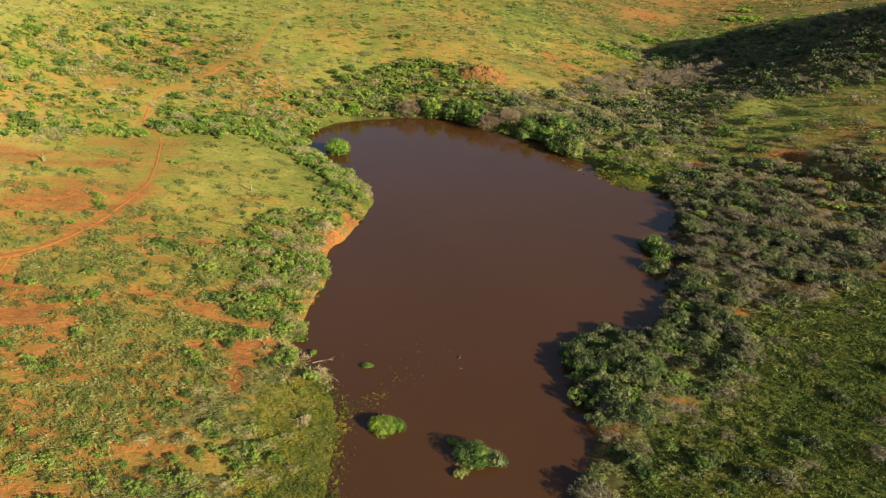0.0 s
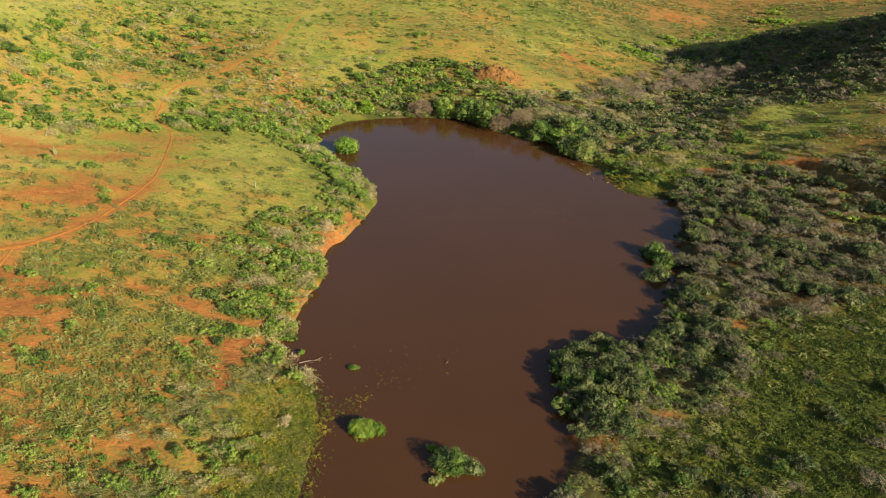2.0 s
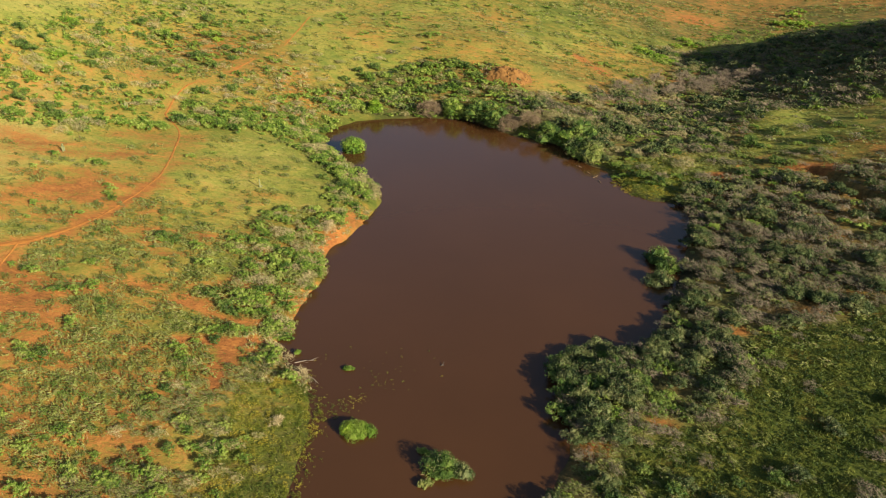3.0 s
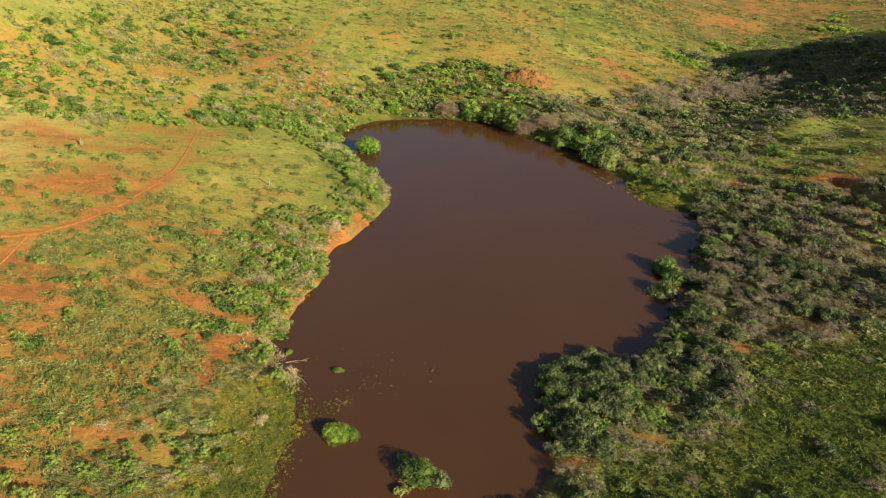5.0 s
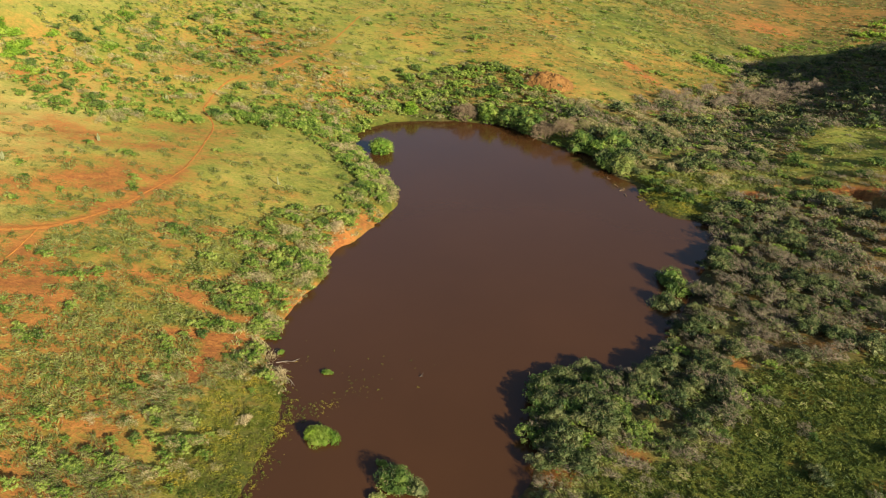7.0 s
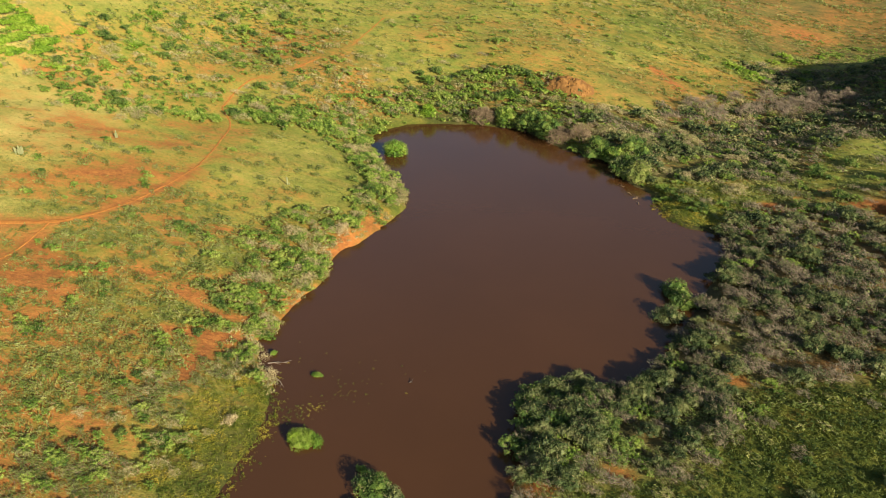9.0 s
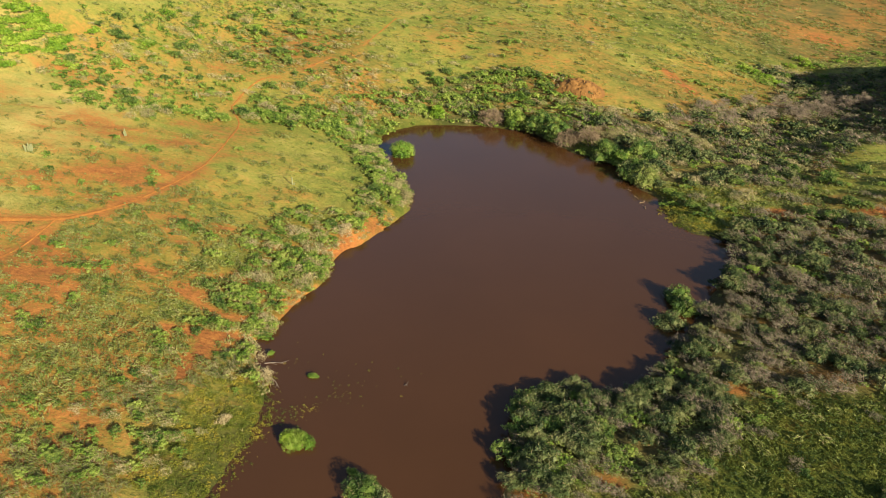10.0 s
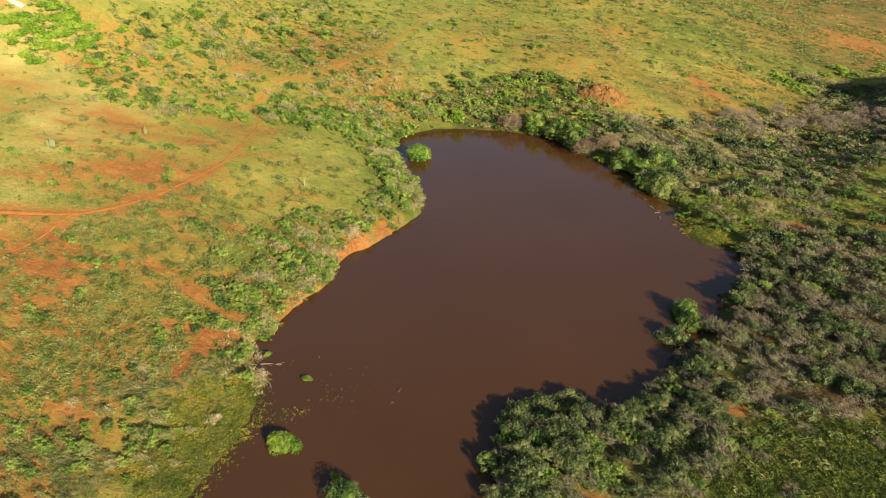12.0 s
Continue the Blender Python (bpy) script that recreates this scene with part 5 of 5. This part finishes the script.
for k, (x, y, long, wide, tall, mat, label) in enumerate([
        (-22.4, 172.9, 5.4, 4.6, 4.3, MAT_SHRUB, "tall fresh green bush on the far waterline"), (-16.2, 172.2, 7.4, 5.2, 4.0, MAT_LEAF, "broad dark green bush on the far waterline"),
        (-11.2, 169.3, 6.4, 5.4, 4.2, MAT_LEAF, "tall olive-green bush on the far waterline"), (1.6, 162.8, 6.0, 4.8, 3.6, MAT_LEAF, "domed fresh green bush crowding the far shore"),
        (5.4, 161.0, 5.6, 4.6, 3.2, MAT_SHRUB, "domed fresh green bush crowding the far shore"), (9.0, 163.0, 6.6, 5.4, 3.8, MAT_LEAF, "dark green bush behind the shoreline"),
        (9.6, 156.5, 5.0, 4.4, 2.8, MAT_LEAF, "dark green bush behind the shoreline"), (12.0, 153.4, 6.2, 4.8, 2.5, MAT_SCRUB, "low olive-green bush overhanging the water"),
        (-41.6, 170.0, 3.6, 3.2, 2.6, MAT_LIME, "round bright green bush on the grassy shore"), (-46.5, 169.5, 3.4, 3.0, 1.8, MAT_SHRUB, "round green bush on the grassy shore")]):
    island("waterside_bush", x, y, long, wide, tall, 40 * k, 950, label, mat, 0.6, float(height(x, y)) - 0.1, 0.135)
for k in range(60):
    rng = np.random.RandomState(400 + k)
    x, y = -133 + rng.normal() * 6.5, 133.5 + rng.normal() * 4.8
    island("low_bush", x, y, rng.uniform(2.5, 5.5), rng.uniform(2, 3.6), rng.uniform(0.4, 0.7), rng.uniform(0, 180), 130, "spreading lime-green bush low on the far slope", MAT_LIME, 1.0, float(height(x, y)), 0.24)


def bare_bush(x, y, radius, tall, count, label, seed, mat=MAT_TWIG):
    rng = np.random.RandomState(seed)
    lobes = crown_lobes(rng, radius * 0.85, tall, 8, 0.8)
    return planted("dry_bush", [("stem", twigs(rng, radius * 0.9, tall * 0.9, count // 10, 0.05), mat),
                                ("twig_mass", leaves(rng, lobes, count * 7, 0.30, narrow=0.07, radial=1.0), mat)], pose(x, y, float(height(x, y)) - 0.05), label, "dry bush")


bare_bush(-28.2, 171.8, 4.2, 4.0, 520, "domed leafless grey-brown bush on the far waterline", 5, MAT_DRY)
bare_bush(-2.6, 166.4, 3.4, 4.2, 400, "leafless pinkish-brown bush at the water's edge", 6, MAT_DRY)
bare_bush(-6.9, 165.9, 4.0, 3.9, 500, "domed leafless brown bush behind the shoreline", 14, MAT_DRY)
bare_bush(-21.0, 63.3, 1.2, 0.5, 70, "small pale grey dead bush in the marsh grass", 8)
bare_bush(-21.6, 72.4, 1.7, 0.7, 60, "fallen grey branches sprawling into the water", 9)
bare_bush(-24.9, 75.6, 1.5, 0.6, 50, "pale bleached branches lying on the bank", 10)
bare_bush(-31.2, 108.0, 2.2, 1.5, 150, "pale bleached leafless bush on the bank", 11)
bare_bush(-29.8, 97.5, 1.6, 1.0, 110, "pale dry bush hanging over the bank", 12)
for k, (x, y) in enumerate([(18, 198.5), (21.5, 200), (24, 192), (27, 213), (30, 199), (33, 205), (35, 219), (38, 210), (42, 213), (46, 218), (50, 217), (54, 220), (40, 205), (45, 209)]):
    bare_bush(x, y, 3.0, 4.4, 190, "leafless greyish-pink tree crown in the gully", 30 + k, MAT_GREY)


def marsh():
    px, py, rng = spread(51, -36, 38, 44, 158, 0.47)
    d = shore_distance(px, py)
    west, east = zone(px, py, MARSH_WEST, 4), zone(px, py, MARSH_EAST, 3)
    n = rough(px, py, 4, 2)
    trail = np.exp(-line_distance(px, py, [(-17, 64.5), (-15, 67.3), (-11.9, 71.5), (-10.5, 74)]) ** 2 / 1.5) * (px < 0)
    keep = rng.rand(len(px)) < np.where(d > 0, 0.85, np.exp(d / 1.3) * 0.7) * (west | east) * soft(n, 0.15, 0.4) + 0.45 * trail * soft(n, 0.3, 0.5)
    px, py = px[keep], py[keep]
    z = np.maximum(height(px, py), 0.0) - 0.03
    afloat = np.where(shore_distance(px, py) < -1.2, 0.45, 0.9)
    mass("marsh_plants", reed_shapes(MAT_MARSH, 0.5, 0.3, 46, 0.09), px, py, z, (0.5 + 0.7 * rng.rand(len(px))) * afloat, rng.rand(len(px)) * 6.28, rng.randint(0, 4, len(px)), "yellow-green marsh plants along the muddy shore", "marsh plants")


def water_weeds():
    """Sprigs of weed scattered over the shallows off the western marsh."""
    px, py, rng = spread(55, -27, -3, 52, 82, 0.42)
    d = shore_distance(px, py)
    trail = np.exp(-line_distance(px, py, [(-17, 64.5), (-15, 67.3), (-11.9, 71.5), (-9.5, 75.5)]) ** 2 / 0.8)
    loose = 0.05 * np.exp(-line_distance(px, py, [(-20, 73), (-14, 76), (-4, 79)]) ** 2 / 14)
    keep = (d < -0.1) & (rng.rand(len(px)) < (0.95 * trail + 0.8 * np.exp(-((px + 14.6) ** 2 / 1.6 + (py - 67.4) ** 2 / 0.9)) + loose + 0.5 * np.exp(d / 1.1) * (py < 74)) * soft(rough(px, py, 1.6, 4), 0.3, 0.6))
    px, py = px[keep], py[keep]
    mass("water_weeds", reed_shapes(MAT_MARSH, 0.4, 0.22, 16, 0.10), px, py, np.full(len(px), -0.02), 0.28 + 0.45 * rng.rand(len(px)) ** 2, rng.rand(len(px)) * 6.28, rng.randint(0, 4, len(px)), "small sprigs of olive weed in shallow water", "water weeds")


def meadow_herbs():
    px, py, rng = spread(61, 8, 64, 46, 106, 0.46)
    n = rough(px, py, 5, 1)
    keep = zone(px, py, MEADOW, 3) & (rng.rand(len(px)) < 0.8 + 0.6 * (n - 0.45)) & (shore_distance(px, py) > 0.5)
    px, py = px[keep], py[keep]
    mass("meadow_herbs", reed_shapes(MAT_HERB, 0.46, 0.36, 23, 0.118, 0.25, 0.45), px, py, height(px, py) - 0.03, 0.45 + 0.8 * rng.rand(len(px)) ** 1.5, rng.rand(len(px)) * 6.28, rng.randint(0, 4, len(px)), "lush dark green meadow herbs and tall grass", "herbs")


def grass_tufts():
    shapes = []
    for k in range(4):
        rng = np.random.RandomState(70 + k)
        shapes.append([("blade_mass", leaves(rng, [(0, 0, 0.05, 0.2, 0.3), (0.3, 0.05, 0.03, 0.13, 0.3), (-0.3, -0.1, 0.03, 0.13, 0.3)], 7, 0.19, 0.0, 0.22, comb=0.75), MAT_GRASS)])
    near = spread(71, -110, 60, 40, 160, 0.8)
    far = spread(72, -150, 120, 150, 330, 1.2)
    px, py, rng = np.r_[near[0], far[0]], np.r_[near[1], far[1]], near[2]
    d = shore_distance(px, py)
    n = rough(px * 0.6, py * 1.3, 6, 4)
    keep = (d > 1) & inside(px, py, VIEWED) & ~zone(px, py, MEADOW) & ~zone(px, py, WOODS_EAST) & (rng.rand(len(px)) < 0.9 * soft(n, 0.3, 0.6)) & (soil_share(px, py, d) < 0.4 + 0.5 * rng.rand(len(px))) & ~on_track(px, py)
    px, py = px[keep], py[keep]
    size = (0.6 + 0.8 * rng.rand(len(px))) * np.where(py > 160, 1.5, 1.0)
    mass("grass_tufts", shapes, px, py, height(px, py) - 0.03, size, radians(-12) + 0.5 * rng.normal(size=len(px)), rng.randint(0, 4, len(px)), "olive and straw-coloured grass tufts", "grass")


def bank_straw():
    """Dry straw and twigs that hang over the edge of the western bank."""
    shapes = []
    for k in range(4):
        rng = np.random.RandomState(140 + k)
        lobes = crown_lobes(rng, 0.55, 0.32, 5, 0.6, 1.5)
        shapes.append([("straw", leaves(rng, lobes, 46, 0.26, narrow=0.06, radial=1.0, comb=0.3), MAT_TWIG), ("leaf", leaves(rng, lobes, 22, 0.15, narrow=0.3, comb=0.3), MAT_SCRUB)])
    px, py, rng = spread(91, -50, -18, 70, 150, 0.6)
    d = shore_distance(px, py)
    bare = np.exp(-((px + 29) ** 2 / 5 + (py - 104.5) ** 2 / 7)) + np.exp(-((px + 29) ** 2 / 5 + (py - 114.5) ** 2 / 12)) + 0.8 * np.exp(-((px + 27.5) ** 2 / 4 + (py - 88) ** 2 / 4))
    keep = (d > 0.15) & (rng.rand(len(px)) < 0.75 * np.exp(-np.maximum(d - 1.0, 0) / 1.4) * soft(rough(px, py, 4, 4), 0.25, 0.5) * (1 - np.clip(bare, 0, 1)))
    px, py = px[keep], py[keep]
    mass("bank_straw", shapes, px, py, height(px, py) - 0.05, 0.6 + 0.9 * rng.rand(len(px)), radians(-12) + 0.6 * rng.normal(size=len(px)), rng.randint(0, 4, len(px)), "tan straw and dry twigs along the eroded bank", "dry grass")


bank_straw()
marsh()
water_weeds()
meadow_herbs()
grass_tufts()


# ---- cacti, driftwood and stones ----
def cactus(x, y, columns, label):
    rng = np.random.RandomState(int(abs(x * 7)))
    top = new("column_cactus")
    for k, (dx, dy, tall, r) in enumerate(columns):
        ribs = 9
        ang = np.arange(ribs * 2) * math.pi / ribs
        rows = []
        for f, w in ((-0.1, 0.9), (0.0, 0.95), (0.35, 1.0), (0.7, 1.0), (0.9, 0.9), (0.97, 0.6), (1.0, 0.08)):
            rad = r * w * np.where(np.arange(ribs * 2) % 2, 0.82, 1.0)
            bend = 0.12 * min(f, 0.5) * 2
            rows.append(np.column_stack([np.cos(ang) * rad + dx * (1 + bend), np.sin(ang) * rad + dy * (1 + bend), np.full(ribs * 2, tall * f)]))
        co = np.vstack(rows)
        i = np.arange(len(co)).reshape(len(rows), -1)
        j = np.roll(i, -1, 1)
        part("column", quad_mesh("column", co, np.stack([i[:-1], j[:-1], j[1:], i[1:]], -1).reshape(-1, 4)), MAT_CACTUS, top)
    top.matrix_basis = pose(x, y, float(height(x, y)) - 0.02)
    return tagged(top, label, "cactus", "cacti on the grassland")


def candelabra(rng, count, reach, tall):
    return [(0, 0, tall, 0.12)] + [(math.cos(k * 2.4) * reach * (0.4 + 0.6 * rng.rand()), math.sin(k * 2.4) * reach * (0.4 + 0.6 * rng.rand()), tall * rng.uniform(0.6, 0.95), 0.10) for k in range(count)]


cactus(-47.4, 116.7, [(0, 0, 1.7, 0.13), (0.28, 0.1, 0.5, 0.09)], "single pale column cactus standing in open grass")
cactus(-94.0, 99.5, candelabra(np.random.RandomState(4), 9, 0.7, 1.7), "many-stemmed pale column cactus on the grass slope")
cactus(-86.5, 115.5, candelabra(np.random.RandomState(5), 3, 0.4, 1.6), "tall branching column cactus beside low scrub")
cactus(-90.0, 141.0, candelabra(np.random.RandomState(6), 3, 0.4, 1.5), "branching column cactus on the bushy slope")


cactus(-36.4, 132.6, candelabra(np.random.RandomState(9), 6, 0.6, 1.9), "pale many-stemmed cactus among bankside shrubs")


def driftwood(x, y, length, turn, label, seed):
    rng = np.random.RandomState(seed)
    bits = [limb((-length / 2, 0, 0.02), (0, 0.08, 0.12), 0.07, 0.055, 6), limb((0, 0.08, 0.12), (length / 2, -0.05, 0.05), 0.055, 0.02, 6)]
    for k in range(3):
        x0 = rng.uniform(-0.3, 0.4) * length
        bits.append(limb((x0, 0.03, 0.08), (x0 + 0.35 * length, rng.choice((-1, 1)) * rng.uniform(0.3, 0.6), rng.uniform(0.1, 0.4)), 0.035, 0.012, 5))
    ob = new("driftwood_log", quad_mesh("driftwood_log", *joined(bits)))
    ob.data.materials.append(MAT_GREY if x < 0 else MAT_DRY)
    ob.matrix_basis = pose(x, y, max(float(height(x, y)), 0.0), 0, 0, turn)
    return tagged(ob, label, "log", "driftwood in the pond")


# the next four branch shapes stand in for dull greenish weed
driftwood(9.5, 149.0, 1.3, 160, "brown forked shape standing in for weed in shallow water", 1)
driftwood(11.8, 146.0, 1.1, 120, "brown branching shape standing in for shallow-water weed", 2)
driftwood(14.0, 142.4, 1.4, 100, "long brown forked shape standing in for water weed", 3)
driftwood(13.0, 144.2, 1.0, 30, "short brown forked shape standing in for water weed", 4)
driftwood(-22.4, 75.2, 2.6, 25, "bleached forked branch reaching into the pond", 11)
driftwood(-20.0, 72.0, 2.4, -30, "bleached forked branch reaching into the pond", 12)
driftwood(-4.4, 78.3, 0.45, 10, "dark half-sunken branch in the brown water", 5).data.materials[0] = MAT_BARK


def mound_rise(px, py):
    """The heap of dug earth: steep towards the pond, with two humps."""
    u, v = (px + 11.6) / 6.4, (py - 189.0) / 3.6
    top = np.clip(1 - np.hypot(u, v * np.where(v < 0, 1.0, 0.7)) + 0.30 * (rough(px, py, 3.0, 5) - 0.5), 0, 1)
    dip = 1 - 0.3 * np.exp(-((u + 0.05) / 0.16) ** 2)
    return 2.4 * top ** 0.7 * dip + 1.5 * soft(top, 0.1, 0.4) * (rough(px, py, 1.5, 4) - 0.5)


def earth_mound():
    xs, ys = np.linspace(-20, -4.5, 78), np.linspace(184, 195, 56)
    gx, gy = np.meshgrid(xs, ys)
    rise = mound_rise(gx, gy)
    me = grid_mesh("earth_mound", xs, ys, height(gx, gy) + np.where(rise > 0.03, rise, -0.25))
    me.materials.append(MAT_MOUND)
    return tagged(new("earth_mound", me), "heap of crumbling orange-brown dug earth", "earth mound", kind="structure")


earth_mound()


def stones():
    """Broken clods of red earth on the bare mound."""
    rng = np.random.RandomState(8)
    bm = bmesh.new()
    bmesh.ops.create_icosphere(bm, subdivisions=1, radius=1.0)
    for v in bm.verts:
        v.co *= rng.uniform(0.75, 1.15)
    me = bpy.data.meshes.new("earth_clod")
    bm.to_mesh(me)
    bm.free()
    me.materials.append(MAT_MOUND)
    for k in range(70):
        x, y = -12 + rng.normal() * 3.4, 188.3 + rng.normal() * 1.7
        s = rng.uniform(0.10, 0.26)
        ob = new("earth_clod", me)
        ob.matrix_basis = Matrix.LocRotScale((x, y, float(height(x, y)) + max(0.0, float(mound_rise(x, y))) + 0.2 * s), Euler((rng.rand() * 6, rng.rand() * 6, rng.rand() * 6)), (s * 1.3, s, s * 0.7))
        tagged(ob, "broken lump of orange-red earth on a mound", "earth clod", "clods on the red mound")


stones()
